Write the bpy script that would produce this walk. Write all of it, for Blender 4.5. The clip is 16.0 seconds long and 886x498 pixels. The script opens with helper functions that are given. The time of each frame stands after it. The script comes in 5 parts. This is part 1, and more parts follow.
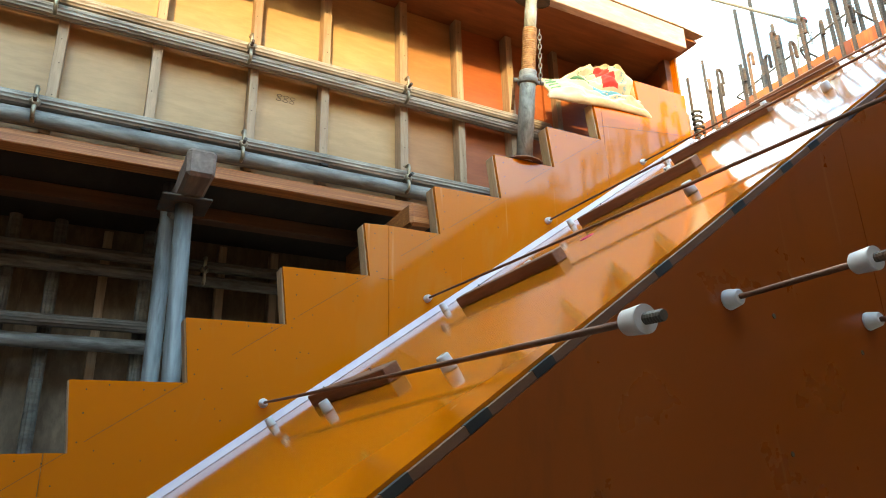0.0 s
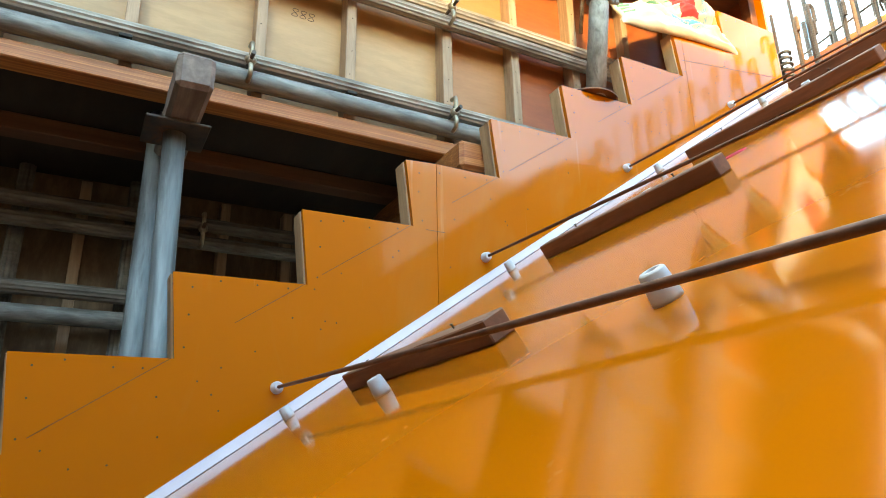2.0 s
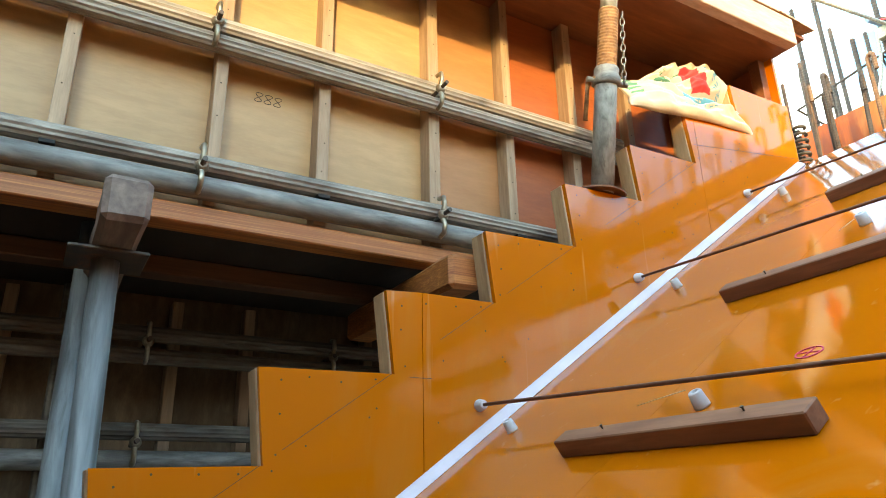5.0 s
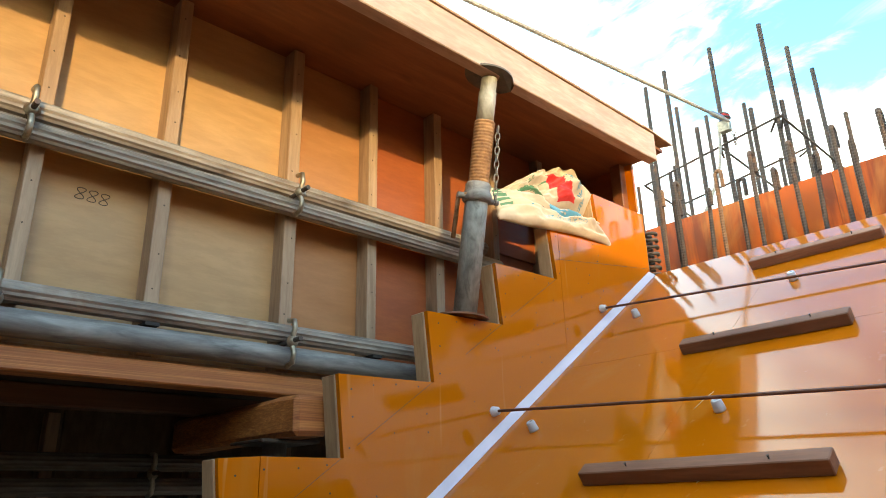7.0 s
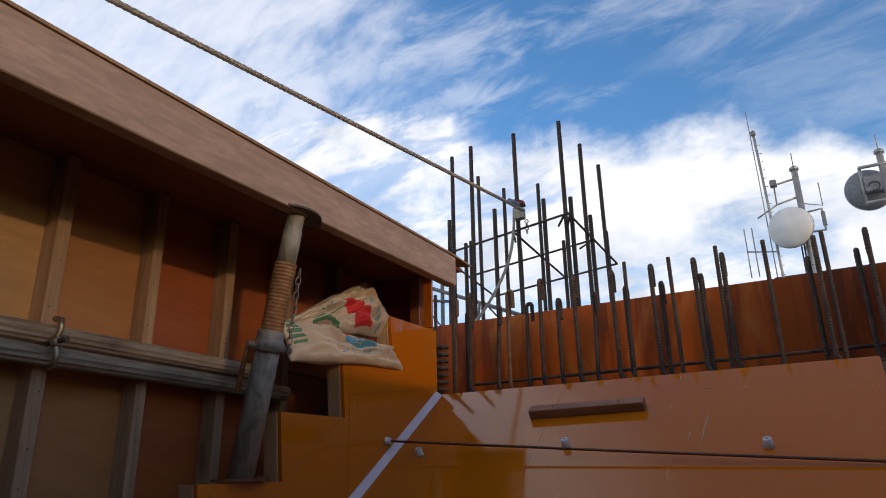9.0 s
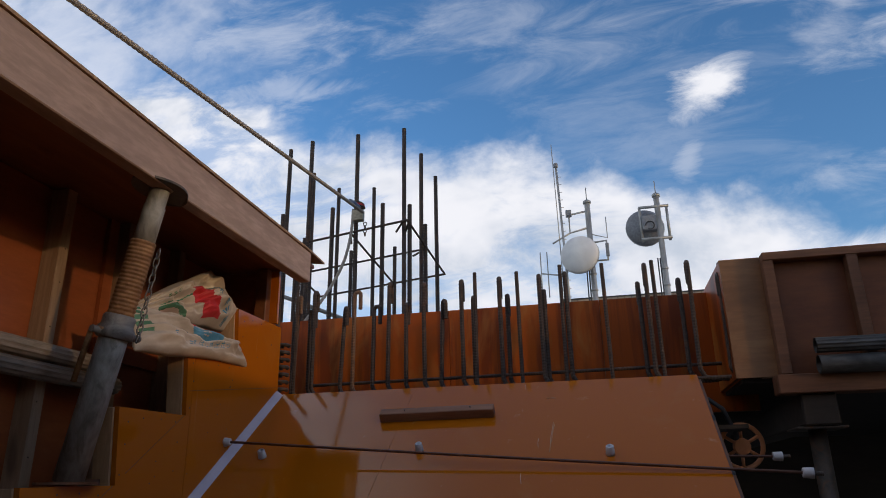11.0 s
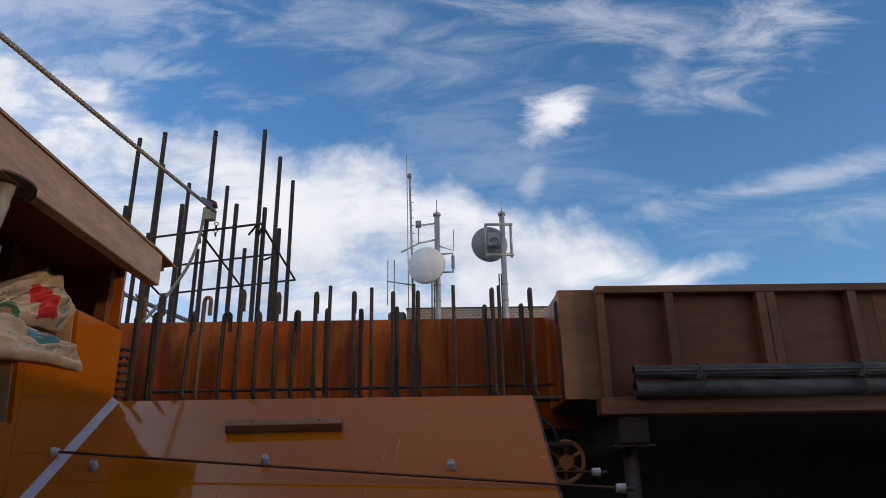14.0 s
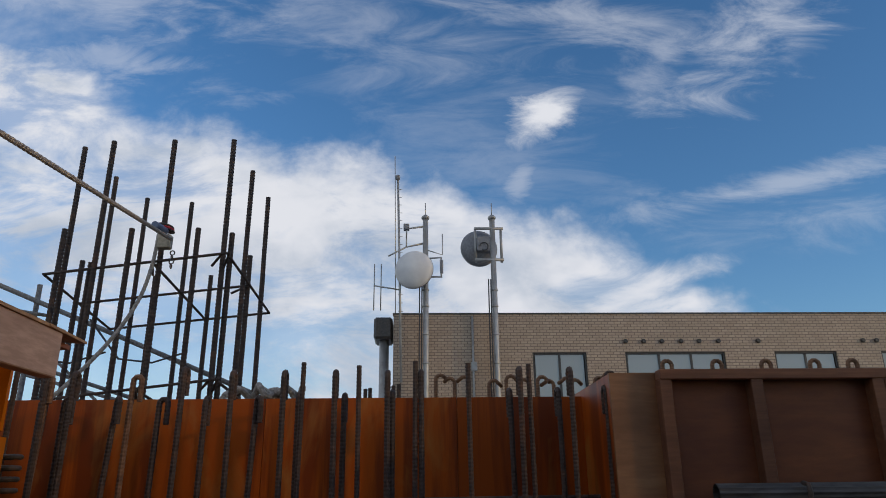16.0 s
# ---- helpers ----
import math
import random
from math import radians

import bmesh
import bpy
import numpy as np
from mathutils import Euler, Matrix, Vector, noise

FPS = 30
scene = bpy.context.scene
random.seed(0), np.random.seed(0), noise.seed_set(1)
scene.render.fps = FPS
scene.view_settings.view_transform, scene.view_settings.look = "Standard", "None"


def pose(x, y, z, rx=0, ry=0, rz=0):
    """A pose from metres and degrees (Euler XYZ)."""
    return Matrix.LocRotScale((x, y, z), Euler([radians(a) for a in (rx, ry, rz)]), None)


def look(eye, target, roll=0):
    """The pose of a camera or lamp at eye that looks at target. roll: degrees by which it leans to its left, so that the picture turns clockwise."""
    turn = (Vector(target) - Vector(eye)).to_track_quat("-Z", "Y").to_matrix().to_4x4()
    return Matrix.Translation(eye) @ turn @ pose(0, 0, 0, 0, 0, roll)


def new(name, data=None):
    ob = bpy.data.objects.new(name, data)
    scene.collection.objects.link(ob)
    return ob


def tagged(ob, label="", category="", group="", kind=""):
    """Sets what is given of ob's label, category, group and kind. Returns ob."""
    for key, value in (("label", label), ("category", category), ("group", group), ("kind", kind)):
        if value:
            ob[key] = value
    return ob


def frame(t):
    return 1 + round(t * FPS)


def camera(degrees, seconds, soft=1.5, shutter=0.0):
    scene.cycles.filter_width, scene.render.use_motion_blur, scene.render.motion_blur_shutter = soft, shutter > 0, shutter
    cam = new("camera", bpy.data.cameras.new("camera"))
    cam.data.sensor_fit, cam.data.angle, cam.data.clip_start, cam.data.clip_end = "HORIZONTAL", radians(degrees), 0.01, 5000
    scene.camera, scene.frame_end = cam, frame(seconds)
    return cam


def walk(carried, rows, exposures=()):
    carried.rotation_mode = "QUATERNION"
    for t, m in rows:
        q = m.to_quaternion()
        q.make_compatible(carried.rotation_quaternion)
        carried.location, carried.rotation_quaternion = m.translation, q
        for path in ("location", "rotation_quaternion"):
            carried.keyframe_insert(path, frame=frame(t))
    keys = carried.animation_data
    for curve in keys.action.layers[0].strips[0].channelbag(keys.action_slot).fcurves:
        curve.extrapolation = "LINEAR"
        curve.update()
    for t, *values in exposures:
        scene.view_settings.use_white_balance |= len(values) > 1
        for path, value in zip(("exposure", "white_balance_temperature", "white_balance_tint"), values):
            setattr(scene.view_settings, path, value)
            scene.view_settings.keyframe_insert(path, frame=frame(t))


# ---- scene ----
cam = camera(65.0, 16.0, soft=0.95)
PATH = [
    (0, (0.224, 0.096, 0.979), (1.133, 1.75, 1.641), -1.5),
    (0.5, (0.27, 0.252, 0.942), (1.178, 1.907, 1.601), -1.4),
    (1, (0.297, 0.43, 0.954), (1.195, 2.092, 1.61), -1.3),
    (1.5, (0.317, 0.528, 0.994), (1.214, 2.193, 1.645), -1.2),
    (2, (0.336, 0.589, 1.018), (1.23, 2.254, 1.674), -1.1),
    (2.5, (0.338, 0.664, 1.08), (1.228, 2.329, 1.739), -1.1),
    (3, (0.325, 0.731, 1.121), (1.215, 2.393, 1.787), -1.1),
    (5.3, (0.412, 0.737, 1.406), (1.384, 2.343, 2.094), -1.2),
    (5.5, (0.418, 0.73, 1.433), (1.414, 2.322, 2.12), -1.1),
    (6, (0.418, 0.734, 1.481), (1.494, 2.274, 2.168), -1.2),
    (6.5, (0.411, 0.746, 1.572), (1.59, 2.21, 2.254), -1.3),
    (7, (0.402, 0.763, 1.69), (1.692, 2.135, 2.366), -1.3),
    (7.5, (0.398, 0.762, 1.802), (1.794, 2.028, 2.472), -1.4),
    (8, (0.379, 0.754, 1.918), (1.875, 1.903, 2.581), -1.3),
    (8.5, (0.36, 0.749, 2.024), (1.941, 1.783, 2.681), -1.0),
    (9, (0.356, 0.733, 2.087), (2.011, 1.647, 2.741), -1.0),
    (11.5, (0.298, 0.947, 2.09), (2.168, 1.218, 2.747), -1.0),
    (12, (0.268, 0.959, 2.107), (2.151, 1.109, 2.764), -1.0),
    (12.5, (0.24, 0.959, 2.112), (2.128, 0.995, 2.769), -1.1),
    (13, (0.236, 0.949, 2.12), (2.124, 0.929, 2.78), -1.1),
    (13.5, (0.233, 0.937, 2.115), (2.12, 0.907, 2.776), -1.1),
    (14, (0.241, 0.938, 2.108), (2.128, 0.9, 2.77), -1.0),
    (14.5, (0.303, 0.944, 2.116), (2.19, 0.897, 2.778), -0.9),
    (15, (0.435, 0.957, 2.184), (2.322, 0.903, 2.845), -0.9),
    (15.5, (0.604, 0.977, 2.32), (2.49, 0.912, 2.982), -0.8),
    (16, (0.788, 0.997, 2.494), (2.675, 0.92, 3.153), -0.7),
]
EXPOSURES = [(0.0, 3.18, 6650, -14), (1.0, 3.4, 6650, -18), (1.5, 3.55, 6650, -17), (3.0, 3.5, 6650, -16), (5.5, 3.05, 6650, -13), (6.0, 2.92, 6650, -12), (7.0, 2.45, 6600, -8), (7.5, 1.95, 6550, 0), (8.0, 1.2, 6450, 5), (8.5, 0.48, 6300, 8),
             (9.0, -0.10, 6150, 12), (11.5, -0.40, 6020, 12), (14.5, -0.44, 5980, 12), (16.0, -0.65, 5930, 11)]
walk(cam, [(t, look(eye, target, roll)) for t, eye, target, roll in PATH], EXPOSURES)

# ---- world and sun ----
SUN_EL, SUN_AZ = 9.0, 27.0   # degrees above the horizon; from -y towards -x
world = bpy.data.worlds.new("world")
scene.world = world
world.use_nodes = True
wn, wl = world.node_tree.nodes, world.node_tree.links
wn.clear()
w_out = wn.new("ShaderNodeOutputWorld")
w_bg = wn.new("ShaderNodeBackground")
w_sky = wn.new("ShaderNodeTexSky")
w_sky.sky_type = 'NISHITA'
w_sky.sun_disc = False
w_sky.sun_elevation = radians(SUN_EL)
w_sky.sun_rotation = radians(180 + SUN_AZ)
w_sky.altitude = 50
w_sky.air_density, w_sky.dust_density, w_sky.ozone_density = 1.0, 0.6, 2.5
w_bg.inputs["Strength"].default_value = 0.1


def wmath(op, a, b=None, c=None):
    n = wn.new("ShaderNodeMath")
    n.operation = op
    for k, v in enumerate((a, b, c)):
        if v is None:
            continue
        if isinstance(v, (int, float)):
            n.inputs[k].default_value = v
        else:
            wl.new(v, n.inputs[k])
    return n.outputs[0]


w_co = wn.new("ShaderNodeTexCoord")
w_sep = wn.new("ShaderNodeSeparateXYZ")
wl.new(w_co.outputs["Generated"], w_sep.inputs[0])


# clouds in the sky's plane coordinates ahead of +x: u to the north, v upwards
xs = wmath('MAXIMUM', w_sep.outputs["X"], 0.15)
u, v = wmath('DIVIDE', w_sep.outputs["Y"], xs), wmath('DIVIDE', w_sep.outputs["Z"], xs)
uv = wn.new("ShaderNodeCombineXYZ")
wl.new(u, uv.inputs[0])
wl.new(v, uv.inputs[1])


def cloud_noise(scale, stretch, turn, seed, detail, rough, warp):
    mp = wn.new("ShaderNodeMapping")
    mp.inputs["Scale"].default_value = (*stretch, 1)
    mp.inputs["Rotation"].default_value = (0, 0, radians(turn))
    mp.inputs["Location"].default_value = (seed, seed * 0.7, 0)
    wl.new(uv.outputs[0], mp.inputs[0])
    nz = wn.new("ShaderNodeTexNoise")
    nz.inputs["Scale"].default_value = scale
    nz.inputs["Detail"].default_value = detail
    nz.inputs["Roughness"].default_value = rough
    nz.inputs["Distortion"].default_value = warp
    wl.new(mp.outputs[0], nz.inputs["Vector"])
    return nz.outputs["Fac"]


def step_up(val, lo, hi):
    mr = wn.new("ShaderNodeMapRange")
    mr.interpolation_type = 'SMOOTHSTEP'
    mr.inputs["From Min"].default_value, mr.inputs["From Max"].default_value = lo, hi
    wl.new(val, mr.inputs["Value"])
    return mr.outputs[0]


def blob(u0, v0, a, b, turn):
    """1 in the middle of an ellipse, 0 at its rim."""
    c, sn = math.cos(radians(turn)), math.sin(radians(turn))
    du, dv = wmath('SUBTRACT', u, u0), wmath('SUBTRACT', v, v0)
    p = wmath('ADD', wmath('MULTIPLY', du, c / a), wmath('MULTIPLY', dv, sn / a))
    q = wmath('ADD', wmath('MULTIPLY', du, -sn / b), wmath('MULTIPLY', dv, c / b))
    return wmath('SUBTRACT', 1.0, wmath('SQRT', wmath('ADD', wmath('MULTIPLY', p, p), wmath('MULTIPLY', q, q))))


puff = cloud_noise(5.5, (1, 1.5), 18, 3.1, 9.0, 0.57, 0.2)
wisp_n = cloud_noise(7.5, (0.6, 1.7), 40, 5.2, 12.0, 0.66, 0.7)
fine_n = cloud_noise(8.5, (0.65, 1.4), 46, 2.9, 12.0, 0.66, 0.5)
edge_n = cloud_noise(9.0, (1, 1.3), 10, 6.4, 10.0, 0.60, 0.15)
# height of the cloud bank's upper rim over u: it falls from the north to the south
RIM = ((-0.60, 0.20), (-0.456, 0.265), (-0.375, 0.305), (-0.329, 0.350), (-0.253, 0.383), (-0.16, 0.392), (-0.10, 0.415), (-0.036, 0.462), (0.035, 0.485), (0.18, 0.502), (0.30, 0.538), (0.42, 0.565), (0.52, 0.63), (0.60, 0.69), (0.75, 0.74), (1.0, 0.80))
rim_ramp = wn.new("ShaderNodeValToRGB")
rim_el = rim_ramp.color_ramp.elements
while len(rim_el) < len(RIM):
    rim_el.new(0.5)
for el_, (u_, v_) in zip(rim_el, RIM):
    el_.position, el_.color = (u_ + 0.6) / 1.6, (v_, v_, v_, 1)
wl.new(wmath('DIVIDE', wmath('ADD', u, 0.6), 1.6), rim_ramp.inputs[0])
below = wmath('SUBTRACT', rim_ramp.outputs[0], v)
bank = step_up(wmath('ADD', below, wmath('MULTIPLY', wmath('SUBTRACT', edge_n, 0.5), 0.16)), -0.035, 0.055)
# thin gaps and streaks of blue in the bank, wider to the north and near the horizon
open_n = cloud_noise(5.0, (0.8, 2.0), 22, 8.3, 10.0, 0.62, 0.5)
gap_at = wmath('ADD', wmath('MULTIPLY', step_up(u, 0.12, 0.6), 0.12), wmath('MULTIPLY', step_up(wmath('MULTIPLY', v, -1.0), -0.40, -0.18), 0.16))
holes = step_up(wmath('ADD', open_n, gap_at), 0.52, 0.72)
bank = wmath('MULTIPLY', bank, wmath('SUBTRACT', 1.0, wmath('MULTIPLY', holes, 0.62)))
parts = [bank]
for bl, k, amp in (((-0.208, 0.570, 0.105, 0.050, -44), 1.0, 2.9), ((-0.165, 0.462, 0.075, 0.030, -72), 0.36, 3.2), ((-0.36, 0.292, 0.17, 0.032, -18), 0.95, 2.2), ((-0.256, 0.470, 0.06, 0.014, 6), 0.12, 3.6),
                   ((0.32, 0.625, 0.10, 0.030, 8), 0.22, 4.0), ((0.50, 0.675, 0.16, 0.045, 8), 0.36, 4.0)):
    parts.append(wmath('MULTIPLY', step_up(wmath('ADD', blob(*bl), wmath('MULTIPLY', wmath('SUBTRACT', fine_n, 0.5), amp)), -0.05, 1.05), k))
for bl, k in (((-0.58, 0.735, 0.26, 0.085, -38), 0.50), ((-0.42, 0.690, 0.09, 0.06, -60), 0.38), ((-0.26, 0.775, 0.34, 0.05, 6), 0.42), ((0.05, 0.74, 0.32, 0.12, 10), 0.26), ((-0.60, 0.462, 0.36, 0.028, -13), 0.40), ((-0.62, 0.40, 0.32, 0.05, -10), 0.26), ((-0.12, 0.52, 0.25, 0.16, 0), 0.18), ((0.55, 0.80, 0.45, 0.08, 10), 0.40)):
    parts.append(wmath('MULTIPLY', step_up(wmath('ADD', blob(*bl), wmath('MULTIPLY', wmath('SUBTRACT', wisp_n, 0.5), 4.2)), -0.15, 1.5), k))
amount = parts[0]
for p_ in parts[1:]:
    amount = wmath('MAXIMUM', amount, p_)
haze = wmath('MULTIPLY', step_up(wmath('ADD', u, wmath('MULTIPLY', wmath('SUBTRACT', puff, 0.5), 1.0)), 0.45, 1.05), wmath('ADD', 0.36, wmath('MULTIPLY', fine_n, 0.5)))
amount = wmath('MAXIMUM', amount, haze)
# pale cloud added over the unseen south and west to set the fill light
veil = wmath('MAXIMUM', step_up(wmath('MULTIPLY', w_sep.outputs["X"], -1.0), -0.30, 0.15), step_up(wmath('MULTIPLY', u, -1.0), 0.85, 1.5))
amount = wmath('MAXIMUM', amount, wmath('MULTIPLY', veil, wmath('ADD', 0.03, wmath('MULTIPLY', puff, 0.30))))
shade = step_up(wmath('ADD', puff, wmath('MULTIPLY', below, -0.35)), 0.22, 0.58)
cl_mix = wn.new("ShaderNodeMix")
cl_mix.data_type = 'RGBA'
cl_mix.inputs[6].default_value = (7.7, 8.2, 8.8, 1)
cl_mix.inputs[7].default_value = (12.3, 11.9, 11.5, 1)
wl.new(shade, cl_mix.inputs[0])
sky_mix = wn.new("ShaderNodeMix")
sky_mix.data_type = 'RGBA'
wl.new(amount, sky_mix.inputs[0])
hsv = wn.new("ShaderNodeHueSaturation")
hsv.inputs["Hue"].default_value, hsv.inputs["Saturation"].default_value, hsv.inputs["Value"].default_value = 0.503, 1.14, 2.72
wl.new(w_sky.outputs[0], hsv.inputs["Color"])
wl.new(hsv.outputs[0], sky_mix.inputs[6])
wl.new(cl_mix.outputs[2], sky_mix.inputs[7])
wl.new(sky_mix.outputs[2], w_bg.inputs[0])
wl.new(w_bg.outputs[0], w_out.inputs[0])

sun = new("sun", bpy.data.lights.new("sun", 'SUN'))
sun.data.energy, sun.data.angle, sun.data.color = 1.0, radians(1.0), (1.0, 0.64, 0.30)
_d = Vector((math.sin(radians(SUN_AZ)) * math.cos(radians(SUN_EL)), math.cos(radians(SUN_AZ)) * math.cos(radians(SUN_EL)), -math.sin(radians(SUN_EL))))
sun.matrix_world = look((-4, -6, 8), Vector((-4, -6, 8)) + _d)


# ---- materials ----
def material(name):
    m = bpy.data.materials.new(name)
    m.use_nodes = True
    nt = m.node_tree
    return m, nt, nt.nodes["Principled BSDF"]


def ramp(nt, fac, stops):
    r = nt.nodes.new("ShaderNodeValToRGB")
    el = r.color_ramp.elements
    while len(el) < len(stops):
        el.new(0.5)
    for e, (p, c) in zip(el, stops):
        e.position, e.color = p, (*c, 1)
    nt.links.new(fac, r.inputs[0])
    return r.outputs[0]


def noise_node(nt, scale, detail=4.0, stretch=(1, 1, 1), rough=0.55, distort=0.0, shift=True):
    tc = nt.nodes.new("ShaderNodeTexCoord")
    mp = nt.nodes.new("ShaderNodeMapping")
    mp.inputs["Scale"].default_value = stretch
    nt.links.new(tc.outputs["Object"], mp.inputs[0])
    vec = mp.outputs[0]
    if shift:
        oi = nt.nodes.new("ShaderNodeObjectInfo")
        mul = nt.nodes.new("ShaderNodeMath")
        mul.operation = 'MULTIPLY'
        mul.inputs[1].default_value = 37.0
        nt.links.new(oi.outputs["Random"], mul.inputs[0])
        add = nt.nodes.new("ShaderNodeVectorMath")
        add.operation = 'ADD'
        nt.links.new(vec, add.inputs[0])
        nt.links.new(mul.outputs[0], add.inputs[1])
        vec = add.outputs[0]
    n = nt.nodes.new("ShaderNodeTexNoise")
    n.inputs["Scale"].default_value = scale
    n.inputs["Detail"].default_value = detail
    n.inputs["Roughness"].default_value = rough
    n.inputs["Distortion"].default_value = distort
    nt.links.new(vec, n.inputs["Vector"])
    return n.outputs["Fac"]


def mixc(nt, fac, a, b, mode='MIX'):
    n = nt.nodes.new("ShaderNodeMix")
    n.data_type, n.blend_type = 'RGBA', mode
    for k, v in ((0, fac), (6, a), (7, b)):
        if isinstance(v, (int, float)):
            n.inputs[k].default_value = v
        elif isinstance(v, tuple):
            n.inputs[k].default_value = (*v, 1)
        else:
            nt.links.new(v, n.inputs[k])
    return n.outputs[2]


def bump(nt, bsdf, height, strength=0.2, dist=0.002):
    b = nt.nodes.new("ShaderNodeBump")
    b.inputs["Strength"].default_value = strength
    b.inputs["Distance"].default_value = dist
    nt.links.new(height, b.inputs["Height"])
    nt.links.new(b.outputs[0], bsdf.inputs["Normal"])


def rand_value(nt, colour, lo, hi):
    oi = nt.nodes.new("ShaderNodeObjectInfo")
    mr = nt.nodes.new("ShaderNodeMapRange")
    mr.inputs["To Min"].default_value, mr.inputs["To Max"].default_value = lo, hi
    nt.links.new(oi.outputs["Random"], mr.inputs["Value"])
    hs = nt.nodes.new("ShaderNodeHueSaturation")
    nt.links.new(mr.outputs[0], hs.inputs["Value"])
    nt.links.new(colour, hs.inputs["Color"])
    return hs.outputs[0]


def coated(name, a, b, stain, rough=0.16, stain_amt=0.35):
    """Orange phenolic-coated plywood: glossy film with scuffs, dust and cement smears."""
    m, nt, p = material(name)
    big = noise_node(nt, 1.6, 5, shift=False)
    col = mixc(nt, big, a, b)
    smear = noise_node(nt, 5.0, 6, (1, 1, 0.35), 0.6, 0.8, shift=False)
    col = mixc(nt, ramp(nt, smear, [(0.56, (0, 0, 0)), (0.78, (stain_amt,) * 3)]), col, stain)
    scr = noise_node(nt, 26.0, 3, (1, 1, 0.06), 0.7, 0.3, shift=False)
    col = mixc(nt, ramp(nt, scr, [(0.66, (0, 0, 0)), (0.80, (0.22,) * 3)]), col, (0.80, 0.55, 0.28))
    nt.links.new(col, p.inputs["Base Color"])
    fine = noise_node(nt, 9.0, 6, shift=False)
    r = nt.nodes.new("ShaderNodeMapRange")
    r.inputs["To Min"].default_value, r.inputs["To Max"].default_value = rough * 0.65, rough * 1.7
    nt.links.new(fine, r.inputs["Value"])
    nt.links.new(r.outputs[0], p.inputs["Roughness"])
    p.inputs["Specular IOR Level"].default_value = 0.44
    bump(nt, p, noise_node(nt, 3.5, 3, shift=False), 0.07, 0.004)
    return m


def wood(name, a, b, grain=(1, 1, 1), scale=9.0, rough=0.7, knots=True, value=(0.8, 1.15), bite=0.28):
    """Raw timber; grain is squeezed along the board."""
    m, nt, p = material(name)
    g = noise_node(nt, scale, 7, grain, 0.62, 1.2)
    col = ramp(nt, g, [(0.30, a), (0.52, tuple(0.5 * (x + y) for x, y in zip(a, b))), (0.72, b)])
    fine = noise_node(nt, scale * 6, 4, grain, 0.7)
    col = mixc(nt, ramp(nt, fine, [(0.42, (bite,) * 3), (0.60, (0, 0, 0))]), col, tuple(0.55 * x for x in a))
    blot = noise_node(nt, 3.0, 4)
    col = mixc(nt, ramp(nt, blot, [(0.55, (0, 0, 0)), (0.75, (0.4,) * 3)]), col, tuple(0.7 * x for x in a))
    if knots:
        k = noise_node(nt, 11.0, 1, tuple(0.3 + 0.7 * x for x in grain))
        col = mixc(nt, ramp(nt, k, [(0.72, (0, 0, 0)), (0.80, (0.7,) * 3)]), col, tuple(0.4 * x for x in a))
    col = rand_value(nt, col, *value)
    nt.links.new(col, p.inputs["Base Color"])
    p.inputs["Roughness"].default_value = rough
    bump(nt, p, g, 0.25, 0.002)
    return m


def metal(name, a, b, rough=0.5, metallic=0.7, scale=18.0, spots=None, stretch=(1, 1, 1)):
    m, nt, p = material(name)
    n = noise_node(nt, scale, 6, stretch, 0.6, 0.4)
    col = ramp(nt, n, [(0.33, a), (0.66, b)])
    if spots:
        s = noise_node(nt, scale * 0.5, 7, stretch, 0.65, 0.8)
        col = mixc(nt, ramp(nt, s, [(0.54, (0, 0, 0)), (0.68, (0.85,) * 3)]), col, spots)
    nt.links.new(col, p.inputs["Base Color"])
    p.inputs["Metallic"].default_value = metallic
    r = nt.nodes.new("ShaderNodeMapRange")
    r.inputs["To Min"].default_value, r.inputs["To Max"].default_value = rough * 0.75, min(1.0, rough * 1.3)
    nt.links.new(n, r.inputs["Value"])
    nt.links.new(r.outputs[0], p.inputs["Roughness"])
    bump(nt, p, n, 0.18, 0.0015)
    return m


def plain(name, a, b, rough=0.6, scale=14.0, relief=0.15):
    m, nt, p = material(name)
    n = noise_node(nt, scale, 5)
    nt.links.new(ramp(nt, n, [(0.35, a), (0.68, b)]), p.inputs["Base Color"])
    p.inputs["Roughness"].default_value = rough
    bump(nt, p, n, relief, 0.002)
    return m


M_COAT = coated("coated_plywood", (0.43, 0.110, 0.002), (0.49, 0.136, 0.003), (0.46, 0.21, 0.045), 0.066)
# the same coating, darkened: the shade under the flight is in its colour
M_COAT_SHADED = coated("coated_plywood_shaded", (0.20, 0.036, 0.002), (0.26, 0.053, 0.003), (0.09, 0.020, 0.003), 0.26, 0.75)
def streaked(name):
    """Coated wall plywood with brown drip stains down its face."""
    m, nt, p = material(name)
    col = mixc(nt, noise_node(nt, 1.4, 4), (0.30, 0.052, 0.002), (0.39, 0.080, 0.003))
    drip = noise_node(nt, 13.0, 5, (1, 1, 0.07), 0.6, 0.4)
    col = mixc(nt, ramp(nt, drip, [(0.46, (0, 0, 0)), (0.58, (0.85,) * 3)]), col, (0.14, 0.026, 0.004))
    blot = noise_node(nt, 5.0, 5, (1, 1, 0.5), 0.6, 0.6)
    col = mixc(nt, ramp(nt, blot, [(0.52, (0, 0, 0)), (0.70, (0.7,) * 3)]), col, (0.40, 0.17, 0.035))
    col = rand_value(nt, col, 0.75, 1.15)
    nt.links.new(col, p.inputs["Base Color"])
    p.inputs["Roughness"].default_value = 0.42
    p.inputs["Specular IOR Level"].default_value = 0.22
    bump(nt, p, blot, 0.1, 0.003)
    return m


